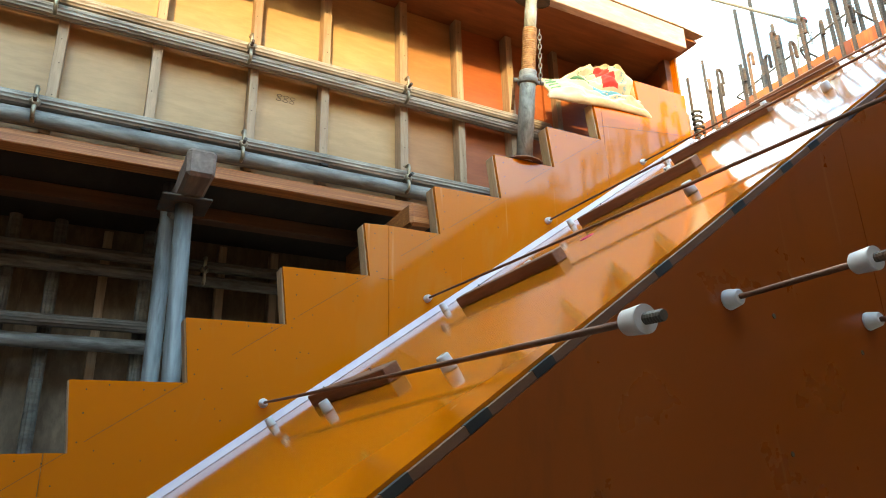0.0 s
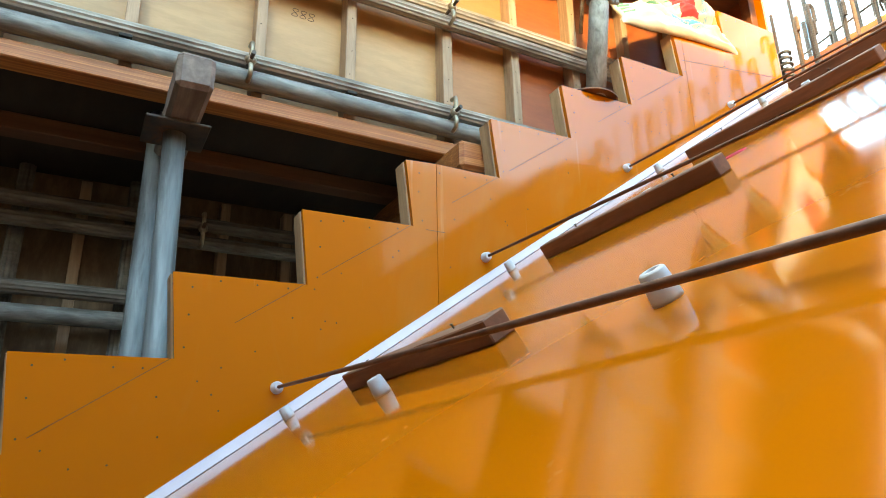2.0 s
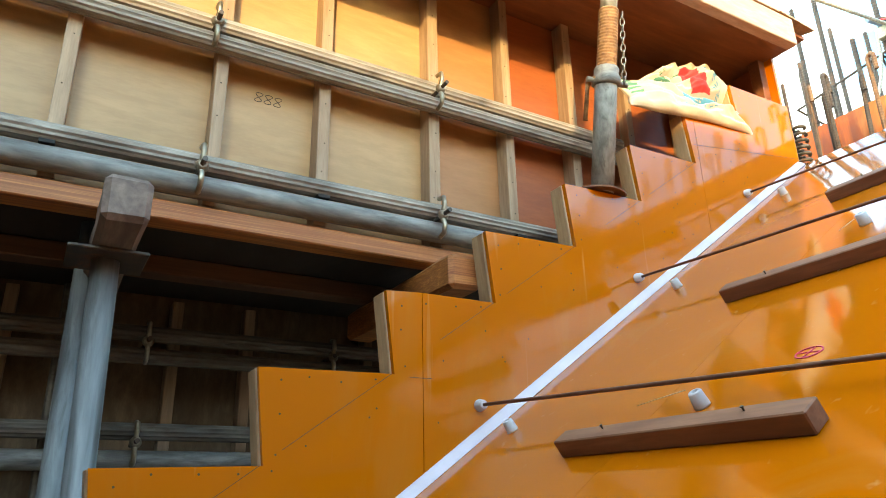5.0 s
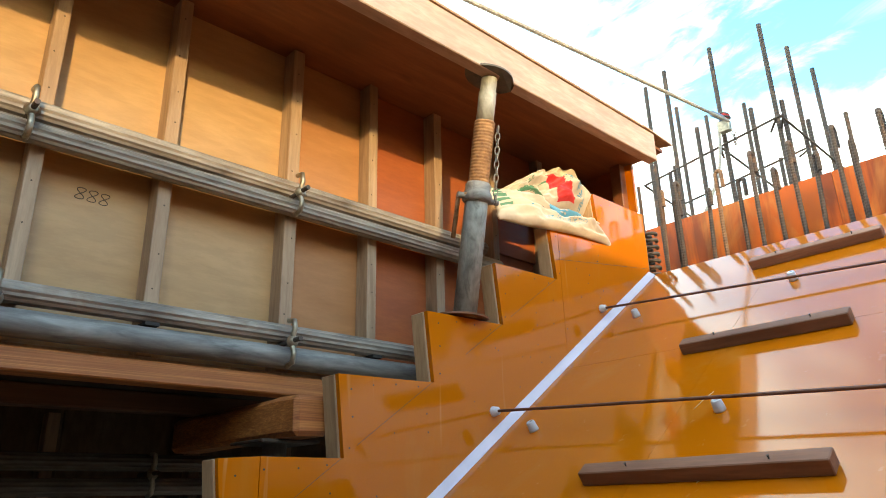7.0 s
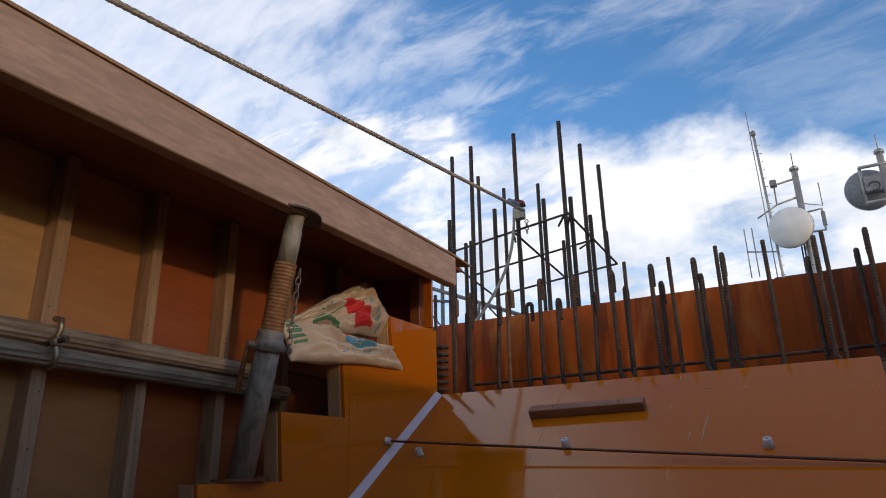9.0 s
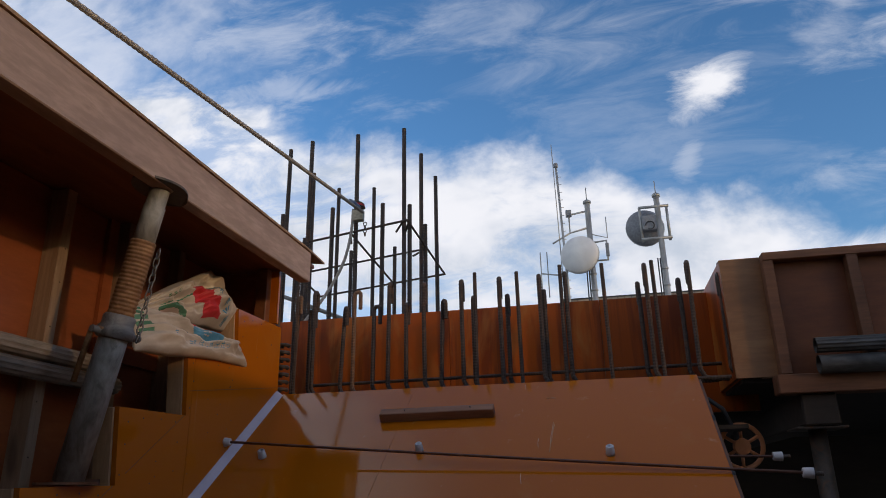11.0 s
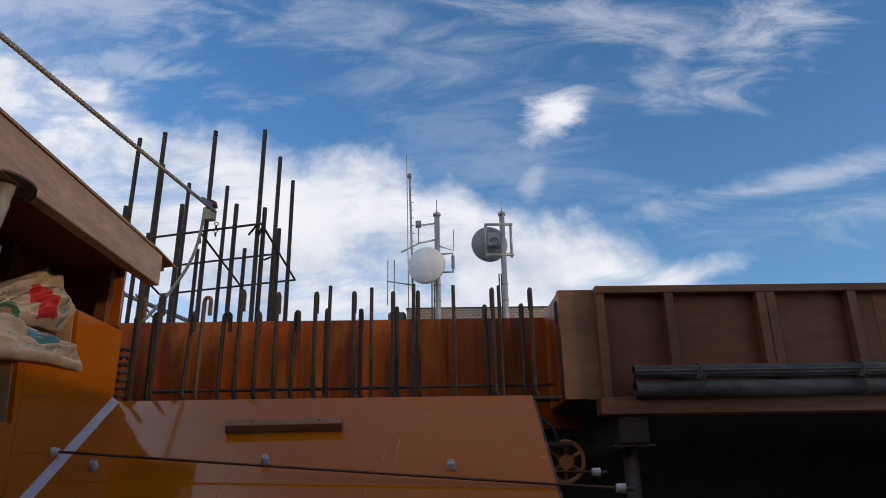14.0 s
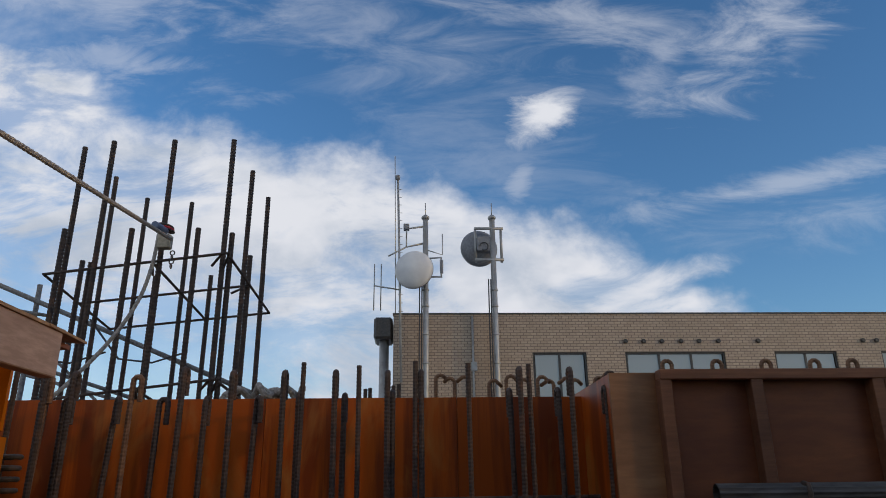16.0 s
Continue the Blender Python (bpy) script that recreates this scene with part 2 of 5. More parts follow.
M_COAT_FAR = streaked("coated_plywood_stained")
M_PLY_PALE = wood("plywood_pale", (0.375, 0.212, 0.090), (0.455, 0.278, 0.130), (0.35, 1, 1.6), 5.5, 0.5, False, (0.92, 1.06), 0.20)
M_PLY_MID = wood("plywood_reddish_tan", (0.31, 0.135, 0.047), (0.39, 0.185, 0.070), (0.35, 1, 1.6), 5.5, 0.5, False, (0.95, 1.05), 0.18)
M_PLY_RED = wood("plywood_red", (0.27, 0.066, 0.016), (0.34, 0.096, 0.027), (0.35, 1, 1.6), 5.5, 0.5, False, (0.9, 1.1), 0.22)
# old tan plywood, darkened further by shade put into its colour
M_PLY_OLD = wood("plywood_old_tan", (0.13, 0.082, 0.046), (0.27, 0.18, 0.108), (1, 1, 0.35), 8.0, 0.7, True, (0.75, 1.15), 0.4)
# near-black plywood: the deep shade of the lower spaces is in its colour
M_PLY_SHADE = wood("plywood_shaded_black", (0.020, 0.012, 0.008), (0.042, 0.027, 0.018), (1, 0.3, 1.5), 5.0, 0.8, False)
M_PLY_FAR = wood("plywood_red_weathered", (0.115, 0.029, 0.006), (0.205, 0.061, 0.014), (1, 0.3, 1.5), 5.0, 0.65, False)
M_PLY_DARK = wood("plywood_weathered", (0.16, 0.095, 0.05), (0.29, 0.185, 0.10), (0.3, 1, 1.5), 5.0, 0.7, False)
M_STUD = wood("stud_timber", (0.27, 0.165, 0.095), (0.47, 0.325, 0.21), (1, 1, 0.10), 16.0, 0.65)
M_EDGE = wood("cut_edge_timber", (0.33, 0.19, 0.09), (0.50, 0.32, 0.17), (1, 1, 0.12), 16.0, 0.65)
M_BEAM = wood("red_pine", (0.26, 0.066, 0.013), (0.66, 0.27, 0.075), (0.035, 1, 4.6), 15.0, 0.55, False, (0.9, 1.1), 0.55)
# darker red pine; on the inner joist its darkness is painted shade
M_BEAM_DARK = wood("red_pine_dark_shade", (0.10, 0.04, 0.018), (0.17, 0.075, 0.032), (0.07, 1, 2.6), 9.0, 0.65, False)
M_BEARER = wood("weathered_bearer", (0.13, 0.085, 0.065), (0.32, 0.235, 0.185), (1, 0.12, 1), 15.0, 0.75)
M_BATTEN = wood("batten_timber", (0.155, 0.060, 0.028), (0.32, 0.150, 0.078), (1, 0.10, 1), 16.0, 0.7)
M_FAR_FRAME = wood("weathered_frame_timber", (0.115, 0.041, 0.015), (0.23, 0.092, 0.038), (1, 0.10, 1), 16.0, 0.7)
M_FASCIA = wood("fascia_timber", (0.36, 0.235, 0.175), (0.50, 0.345, 0.265), (0.22, 1, 1.2), 9.0, 0.6, True, (0.9, 1.1), 0.40)
M_SOFFIT = wood("soffit_plywood", (0.185, 0.058, 0.021), (0.33, 0.118, 0.043), (0.13, 1, 1), 8.0, 0.5, True)
M_GALV = metal("galvanised_pipe", (0.115, 0.105, 0.094), (0.30, 0.28, 0.255), 0.62, 0.35, 55.0, (0.13, 0.115, 0.10), (0.18, 1, 1))
# darker copy of the ribbed pipe, with the lower space's shade painted in
M_RIB_SHADED = metal("shaded_ribbed_pipe", (0.075, 0.064, 0.054), (0.22, 0.192, 0.162), 0.65, 0.35, 26.0, (0.12, 0.085, 0.06), (0.25, 1, 1))
M_TUBE = metal("galvanised_tube", (0.13, 0.128, 0.124), (0.27, 0.265, 0.255), 0.6, 0.3, 42.0, (0.10, 0.092, 0.082), (1, 1, 0.12))
M_PROP = metal("prop_steel", (0.165, 0.150, 0.130), (0.42, 0.395, 0.35), 0.7, 0.25, 38.0, (0.12, 0.105, 0.088), (1, 1, 0.40))
M_RIB = metal("ribbed_pipe", (0.15, 0.122, 0.098), (0.42, 0.36, 0.295), 0.6, 0.4, 26.0, (0.22, 0.15, 0.10), (0.25, 1, 1))
# pipe steel for the far beam, darkened to hold the shade there
M_PIPE_SHADED = metal("shaded_far_pipe", (0.035, 0.034, 0.034), (0.13, 0.125, 0.12), 0.7, 0.4, 26.0, (0.05, 0.045, 0.04), (1, 0.28, 1))
M_RUST = metal("rusted_thread", (0.16, 0.078, 0.032), (0.34, 0.185, 0.085), 0.75, 0.25, 60.0)
M_BRASS = metal("clamp_steel", (0.24, 0.20, 0.14), (0.42, 0.36, 0.27), 0.42, 0.8, 40.0, (0.12, 0.09, 0.06))
M_REBAR = metal("rebar_steel", (0.038, 0.026, 0.020), (0.085, 0.056, 0.041), 0.72, 0.2, 30.0, (0.13, 0.062, 0.032))
M_REBAR_RUST = metal("rebar_rusty", (0.13, 0.07, 0.04), (0.25, 0.13, 0.065), 0.75, 0.25, 30.0)
M_ROD = metal("tie_rod_steel", (0.09, 0.04, 0.025), (0.19, 0.085, 0.05), 0.6, 0.4, 40.0)
M_BLACKSTEEL = metal("dark_steel", (0.05, 0.045, 0.04), (0.12, 0.09, 0.07), 0.55, 0.5, 30.0, (0.2, 0.08, 0.03))
M_PLASTIC = plain("white_plastic", (0.47, 0.44, 0.44), (0.62, 0.59, 0.59), 0.42, 30.0, 0.05)
M_STRIP = plain("white_fillet_plastic", (0.55, 0.455, 0.485), (0.63, 0.53, 0.56), 0.38, 12.0, 0.03)
M_BLACK = plain("black_gap", (0.012, 0.011, 0.010), (0.03, 0.027, 0.024), 0.8)
M_SACK = plain("sack_paper", (0.46, 0.375, 0.285), (0.62, 0.52, 0.41), 0.8, 12.0, 0.5)
M_SACK_RED = plain("sack_red_print", (0.50, 0.02, 0.025), (0.62, 0.04, 0.04), 0.6)
M_SACK_BLUE = plain("sack_blue_print", (0.07, 0.24, 0.38), (0.14, 0.34, 0.48), 0.6)
M_SACK_GREEN = plain("sack_green_print", (0.05, 0.16, 0.08), (0.10, 0.22, 0.12), 0.6)
M_PENCIL = plain("pencil_mark", (0.05, 0.035, 0.02), (0.10, 0.06, 0.03), 0.8)
M_CHALK = plain("red_marker", (0.55, 0.03, 0.10), (0.65, 0.06, 0.14), 0.7)
M_ROPE = plain("rope_fibre", (0.24, 0.205, 0.17), (0.42, 0.37, 0.32), 0.85, 90.0, 0.6)
M_WIRE = metal("wire_rope_steel", (0.16, 0.13, 0.10), (0.30, 0.25, 0.20), 0.6, 0.4, 60.0)
M_CONC = plain("concrete", (0.30, 0.29, 0.27), (0.42, 0.41, 0.38), 0.85, 4.0, 0.3)
M_ORANGE_WHEEL = plain("orange_plastic", (0.50, 0.17, 0.06), (0.62, 0.25, 0.10), 0.5)
M_HOSE = plain("black_rubber", (0.02, 0.02, 0.022), (0.045, 0.045, 0.05), 0.6)
M_DISH = plain("dish_white", (0.62, 0.60, 0.58), (0.74, 0.72, 0.69), 0.45, 2.0, 0.02)
M_DISHBACK = plain("dish_grey", (0.16, 0.16, 0.17), (0.24, 0.24, 0.25), 0.5)
M_MAST = metal("mast_galvanised", (0.30, 0.29, 0.27), (0.44, 0.43, 0.41), 0.5, 0.6, 3.0)
M_FRAME = plain("window_frame_bronze", (0.03, 0.025, 0.02), (0.06, 0.05, 0.04), 0.4)
M_BLUECLOTH = plain("blue_tarp", (0.10, 0.13, 0.22), (0.20, 0.24, 0.33), 0.6)


def brick_material():
    m, nt, p = material("facade_tile")
    tc = nt.nodes.new("ShaderNodeTexCoord")
    sp = nt.nodes.new("ShaderNodeSeparateXYZ")
    cb = nt.nodes.new("ShaderNodeCombineXYZ")
    nt.links.new(tc.outputs["Object"], sp.inputs[0])
    nt.links.new(sp.outputs["Y"], cb.inputs["X"])
    nt.links.new(sp.outputs["Z"], cb.inputs["Y"])
    br = nt.nodes.new("ShaderNodeTexBrick")
    br.inputs["Scale"].default_value = 1.0
    br.inputs["Brick Width"].default_value, br.inputs["Row Height"].default_value = 0.235, 0.10
    br.inputs["Mortar Size"].default_value = 0.012
    br.inputs["Color1"].default_value = (0.44, 0.335, 0.235, 1)
    br.inputs["Color2"].default_value = (0.36, 0.265, 0.185, 1)
    br.inputs["Mortar"].default_value = (0.17, 0.125, 0.09, 1)
    nt.links.new(cb.outputs[0], br.inputs["Vector"])
    dirt = noise_node(nt, 0.5, 5, (1, 1, 0.25), shift=False)
    col = mixc(nt, ramp(nt, dirt, [(0.45, (0, 0, 0)), (0.8, (0.4,) * 3)]), br.outputs["Color"], (0.24, 0.19, 0.13))
    nt.links.new(col, p.inputs["Base Color"])
    p.inputs["Roughness"].default_value = 0.6
    bump(nt, p, br.outputs["Fac"], -0.5, 0.01)
    return m


M_BRICK = brick_material()
M_GLASS, _nt, _p = material("window_glass")
_p.inputs["Base Color"].default_value = (0.30, 0.32, 0.31, 1)
_p.inputs["Roughness"].default_value = 0.06
_p.inputs["Specular IOR Level"].default_value = 0.8


# ---- mesh helpers ----
def box(bm, x0, x1, y0, y1, z0, z1, bev=0.0, m=None):
    r = bmesh.ops.create_cube(bm, size=1.0)
    vs = r["verts"]
    bmesh.ops.scale(bm, vec=(x1 - x0, y1 - y0, z1 - z0), verts=vs)
    bmesh.ops.translate(bm, vec=((x0 + x1) / 2, (y0 + y1) / 2, (z0 + z1) / 2), verts=vs)
    if bev:
        es = list({e for v in vs for e in v.link_edges})
        r = bmesh.ops.bevel(bm, geom=es, offset=bev, segments=1, affect='EDGES')
        vs = list({v for f in r["faces"] for v in f.verts} | {v for v in vs if v.is_valid})
    if m is not None:
        bmesh.ops.transform(bm, matrix=m, verts=vs)
    return vs


def prism(bm, outline, y0, y1):
    """A plate in the xz plane between two y."""
    a = [bm.verts.new((x, y0, z)) for x, z in outline]
    b = [bm.verts.new((x, y1, z)) for x, z in outline]
    bm.faces.new(a)
    bm.faces.new(b[::-1])
    n = len(a)
    for i in range(n):
        bm.faces.new((a[i], b[i], b[(i + 1) % n], a[(i + 1) % n]))
    bmesh.ops.recalc_face_normals(bm, faces=bm.faces)


def sweep(bm, pts, r, seg=10, rib=0.0, pitch=0.009, cap=True, section=None):
    """A round bar along a line of points; rib: height of cross ribs every pitch; section: radii round the bar."""
    P = [Vector(p) for p in pts]
    if rib:
        out = []
        for a, b in zip(P, P[1:]):
            k = max(1, int((b - a).length / (pitch / 2)))
            out += [a.lerp(b, i / k) for i in range(k)]
        P = out + [P[-1]]
    rings, u = [], None
    for i, p in enumerate(P):
        t = (P[min(i + 1, len(P) - 1)] - P[max(i - 1, 0)]).normalized()
        if u is None:
            u = t.orthogonal().normalized() if abs(t.z) > 0.9 or section is None else Vector((0, 0, 1)).cross(t).normalized()
        u = (u - t * u.dot(t)).normalized()
        v = t.cross(u)
        rr = r + (rib if rib and i % 2 else 0)
        ring = []
        for k in range(seg):
            a = 2 * math.pi * k / seg
            q = rr * (section[k % len(section)] if section else 1)
            ring.append(bm.verts.new(p + (u * math.cos(a) + v * math.sin(a)) * q))
        rings.append(ring)
    for a, b in zip(rings, rings[1:]):
        for k in range(seg):
            f = bm.faces.new((a[k], a[(k + 1) % seg], b[(k + 1) % seg], b[k]))
            f.smooth = not rib and section is None
    if cap:
        bm.faces.new(rings[0][::-1])
        bm.faces.new(rings[-1])


def lathe(bm, profile, seg=20, m=None, cap=True):
    """profile: (radius, height) pairs round z."""
    rings = []
    for r, z in profile:
        rings.append([bm.verts.new((r * math.cos(2 * math.pi * k / seg), r * math.sin(2 * math.pi * k / seg), z)) for k in range(seg)])
    for a, b in zip(rings, rings[1:]):
        for k in range(seg):
            f = bm.faces.new((a[k], a[(k + 1) % seg], b[(k + 1) % seg], b[k]))
            f.smooth = True
    if cap:
        bm.faces.new(rings[0][::-1])
        bm.faces.new(rings[-1])
    if m is not None:
        bmesh.ops.transform(bm, matrix=m, verts=[v for ring in rings for v in ring])


def arc(c, r, a0, a1, n, ax1, ax2):
    c, ax1, ax2 = Vector(c), Vector(ax1), Vector(ax2)
    return [c + ax1 * (r * math.cos(radians(a0 + (a1 - a0) * i / n))) + ax2 * (r * math.sin(radians(a0 + (a1 - a0) * i / n))) for i in range(n + 1)]


def mesh_of(name, bm, mat):
    me = bpy.data.meshes.new(name)
    bm.to_mesh(me)
    bm.free()
    me.materials.append(mat)
    return me


def part(name, bm, mat, parent=None, label=""):
    ob = new(name, mesh_of(name, bm, mat))
    if parent is not None:
        ob.parent = parent
    if label:
        ob["label"] = label
    return ob


def thing(name, label, category, group="", kind="", at=None):
    ob = new(name)
    ob.empty_display_size = 0.05
    if at is not None:
        ob.matrix_basis = at
    return tagged(ob, label, category, group, kind)


def piece(name, bm, mat, label, category, group="", kind=""):
    return tagged(part(name, bm, mat), label, category, group, kind)


def boxes(*specs, bev=0.0):
    bm = bmesh.new()
    for s in specs:
        box(bm, *s, bev=bev)
    return bm


# ---- measures of the stair ----
RUN, RISE, SLOPE = 0.2446, 0.171, 0.695
P1Y, EDGE_Y, TOP_X, TOP_Z = 1.945, 0.634, 2.50, 2.40
RAKE = 0.018        # how far the cut risers lean forward at the top


def riser_x(k):
    return 0.4975 + RUN * k


def tread_z(k):
    return 1.427 + RISE * k


def slope_z(x):
    return TOP_Z - SLOPE * (TOP_X - x)


ANG = math.degrees(math.atan(SLOPE))


def on_slope(x, y, turn=0.0):
    """A pose standing square on the sloping form, x up the slope."""
    return pose(x, y, slope_z(x), 0, -ANG, 0) @ pose(0, 0, 0, 0, 0, turn)


# ---- ground, floor and added walls out of view ----
bm = bmesh.new()
box(bm, -3000, 3000, -3000, 3000, -12.3, -12.0)
piece("ground", bm, M_CONC, "distant grey ground of the town", "ground", kind="structure")
piece("floor", boxes((-2.6, 6.2, -3.0, 4.2, -0.15, 0.0)), M_CONC, "bare grey concrete floor slab of the stairwell", "floor", kind="structure")
# unseen wall, added: its top sets where low sun starts on the beam form
piece("wall_south", boxes((-1.9, 1.95, -0.55, -0.5, 0.0, 2.85)), M_PLY_DARK, "unseen plywood wall added to shade the stairwell from low sun", "wall", kind="structure")
# added out of view to block sun and shape reflections in the forms
piece("wall_neighbour", boxes((-0.1, 7.7, -5.3, -5.0, -12.0, 5.6)), M_CONC, "unseen plain grey wall added to block sun and sky light", "wall", kind="structure")
# added behind the camera, tall enough to cut sky light on the slope
piece("wall_west", boxes((-1.95, -1.9, -1.15, 3.0, 0.0, 4.3)), M_PLY_DARK, "unseen plywood wall added to block the western sky", "wall", kind="structure")

# ---- stepped side form of the stair ----
side = thing("stair_side_form", "orange coated plywood side form cut to stair steps", "formwork panel")
K0, K1 = -7, 7
seams = [-1.9, -0.75, 0.206, 1.05, 1.985, 2.49]


def step_outline(x0, x1):
    """The stepped plate between two x."""
    pts = [(x0, max(0.0, slope_z(x0) - 0.12)), (x1, max(0.0, slope_z(x1) - 0.12))]
    top, z = [], None
    ks = [k for k in range(K0, K1 + 1) if x0 < riser_x(k) < x1]
    def level(x):
        k = math.floor((x - 0.4975) / RUN + 1e-6)
        return tread_z(min(max(k, K0 - 1), K1))
    zc = level(x0 + 1e-4)
    top.append((x0, max(0.02, zc)))
    for k in ks:
        top.append((riser_x(k) + 0.001, max(0.02, tread_z(k - 1))))
        top.append((riser_x(k) - RAKE, max(0.02, tread_z(k) - 0.005)))
    top.append((x1, max(0.02, level(x1 - 1e-4))))
    return pts[:1] + pts[1:] + top[::-1]


for x0, x1 in zip(seams, seams[1:]):
    bm = bmesh.new()
    o = step_outline(x0 + 0.0007, x1 - 0.0007)
    prism(bm, o, P1Y, P1Y + 0.012)
    part("plywood_sheet", bm, M_COAT, side)
for k in range(K0, K1 + 1):
    z0, z1 = tread_z(k - 1), tread_z(k)
    if z0 < 0.05:
        continue
    x = riser_x(k)
    bm = bmesh.new()
    box(bm, x - 0.004, x + 0.030, P1Y + 0.0125, P1Y + 0.056, z0 - 0.05, z1 - 0.006, 0.0015)
    for v in bm.verts:
        v.co.x -= RAKE * (v.co.z - z0) / RISE
    part("riser_batten", bm, M_EDGE, side, "pale raw timber batten edge")
    bm = bmesh.new()
    box(bm, x + 0.026, x + RUN - 0.006, P1Y + 0.0125, P1Y + 0.056, z1 - 0.038, z1 - 0.006, 0.0015)
    part("tread_batten", bm, M_EDGE, side)
# nail heads along the cut edges
bm = bmesh.new()
rn = random.Random(3)
for k in range(-3, K1 + 1):
    for dx, dz in ((0.018, -0.03), (0.018, -0.085), (0.018, -0.15), (0.07, -0.018), (0.14, -0.018), (0.20, -0.018), (0.215, -0.07)):
        x, z = riser_x(k) + dx + rn.uniform(-.008, .008), tread_z(k) + dz + rn.uniform(-.005, .005)
        if x < 2.48:
            lathe(bm, [(0.0022, 0), (0.0022, 0.0006)], 6, pose(x, P1Y, z, 90))
for _ in range(60):
    x = rn.uniform(-.4, 2.4)
    z = rn.uniform(slope_z(x) + 0.06, slope_z(x) + 0.24)
    lathe(bm, [(0.0020, 0), (0.0020, 0.0006)], 6, pose(x, P1Y, z, 90))
tagged(part("nail_heads", bm, M_PENCIL, side, "small dark nail heads"), kind="stuff")


def line_on_side(x0, z0, x1, z1, w=0.0012):
    bm = bmesh.new()
    L, a = math.hypot(x1 - x0, z1 - z0), math.degrees(math.atan2(z1 - z0, x1 - x0))
    box(bm, 0, L, -0.0004, 0, -w / 2, w / 2, 0, pose(x0, P1Y, z0, 0, -a, 0))
    part("pencil_line", bm, M_PENCIL, side)


for k in range(-2, 6):
    xa, za = riser_x(k) + RUN - 0.005, tread_z(k)
    f = 0.85 if k % 2 else 0.55
    line_on_side(xa - RUN * f, za - RISE * f, xa, za)
line_on_side(1.97, 2.345, 2.48, 2.42)
line_on_side(1.05 - 0.03, tread_z(2) - 0.175, 1.05 + 0.02, tread_z(2) - 0.175)
# ---- sloping soffit form of the flight ----
soffit = thing("stair_slope_form", "glossy orange coated plywood sloping stair soffit form", "formwork panel")


def skew(x):
    """The open edge of the flight runs slightly out of square."""
    return 0.018 - 0.0185 * (x - 0.5)


def slope_plate(x0, x1, y0, y1, t0, t1):
    bm = bmesh.new()
    box(bm, 0, (x1 - x0) * math.sqrt(1 + SLOPE ** 2), y0, y1, t0, t1, 0, pose(x0, 0, slope_z(x0), 0, -ANG, 0))
    for v in bm.verts:
        if v.co.y < EDGE_Y + 0.01:
            v.co.y += skew(v.co.x)
    return bm


FOOT_X = -0.93
for x0, x1 in ((FOOT_X, 0.36), (0.36, 1.95), (1.95, TOP_X)):
    for y0, y1 in ((EDGE_Y, 1.474), (1.474, P1Y - 0.001)):
        part("plywood_sheet", slope_plate(x0 + 0.0004, x1 - 0.0004, y0, y1 - 0.0006, -0.012, 0.0), M_COAT, soffit)
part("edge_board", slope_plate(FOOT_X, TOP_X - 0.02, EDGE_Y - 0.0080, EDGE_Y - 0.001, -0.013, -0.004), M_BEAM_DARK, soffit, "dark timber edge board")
for x in (-0.4, -0.16, 0.08, 0.30, 0.472, 0.552, 0.628, 0.803, 0.948, 1.062, 1.135, 1.25, 1.40, 1.62, 1.86, 2.10, 2.3):
    bm = slope_plate(x - 0.012, x + 0.012, EDGE_Y - 0.0086, EDGE_Y - 0.0015, -0.013, -0.0034)
    part("joist_gap", bm, M_BLACK, soffit, "black gap in the form's edge")
for y0, y1 in ((0.68, 0.72), (1.05, 1.09), (1.42, 1.46), (1.84, 1.88)):
    part("joist", slope_plate(FOOT_X, TOP_X - 0.05, y0, y1, -0.075, -0.0125), M_STUD, soffit)
# red marker ring with a cross
bm = bmesh.new()
c = on_slope(1.257, 1.274)
sweep(bm, [c @ Vector((0.014 * math.cos(a * math.pi / 12), 0.019 * math.sin(a * math.pi / 12), 0.0003)) for a in range(25)], 0.0013, 4)
sweep(bm, [c @ Vector((-0.014, 0.004, 0.0003)), c @ Vector((0.014, -0.004, 0.0003))], 0.0011, 4)
sweep(bm, [c @ Vector((-0.003, -0.02, 0.0003)), c @ Vector((0.003, 0.02, 0.0003))], 0.0011, 4)
part("marker_ring", bm, M_CHALK, soffit, "pink marker ring with a cross")

M_SCRATCH = plain("bare_scratch", (0.55, 0.34, 0.16), (0.66, 0.44, 0.24), 0.5)
for (xa, ya), (xb, yb) in (((2.298, 1.031), (2.179, 1.038)), ((2.288, 1.028), (2.215, 1.034)), ((2.235, 1.068), (2.195, 1.068)), ((2.413, 1.056), (2.412, 1.024)), ((2.485, 1.120), (2.466, 1.118)), ((2.105, 1.106), (2.07, 1.103)), ((1.55, 1.30), (1.50, 1.35)), ((1.22, 1.45), (1.20, 1.53)), ((1.75, 1.42), (1.70, 1.44))):
    bm = bmesh.new()
    pa, pb = on_slope(xa, ya).translation, on_slope(xb, yb).translation
    up = Vector((-SLOPE, 0, 1)).normalized() * 0.0003
    sweep(bm, [pa + up, pa.lerp(pb, 0.5) + up + Vector((0, 0.002, 0)), pb + up], 0.0008, 4)
    part("scratch", bm, M_SCRATCH, soffit)

bm = bmesh.new()
L = (TOP_X - FOOT_X) * math.sqrt(1 + SLOPE ** 2)
prof = [(P1Y - 0.0005, 0.001), (P1Y - 0.019, 0.001), (P1Y - 0.0165, 0.005), (P1Y - 0.005, 0.0165), (P1Y - 0.0005, 0.019)]
m = pose(FOOT_X, 0, slope_z(FOOT_X), 0, -ANG, 0)
a = [bm.verts.new(m @ Vector((0, y, z))) for y, z in prof]
b = [bm.verts.new(m @ Vector((L - 0.01, y, z))) for y, z in prof]
bm.faces.new(a[::-1]), bm.faces.new(b)
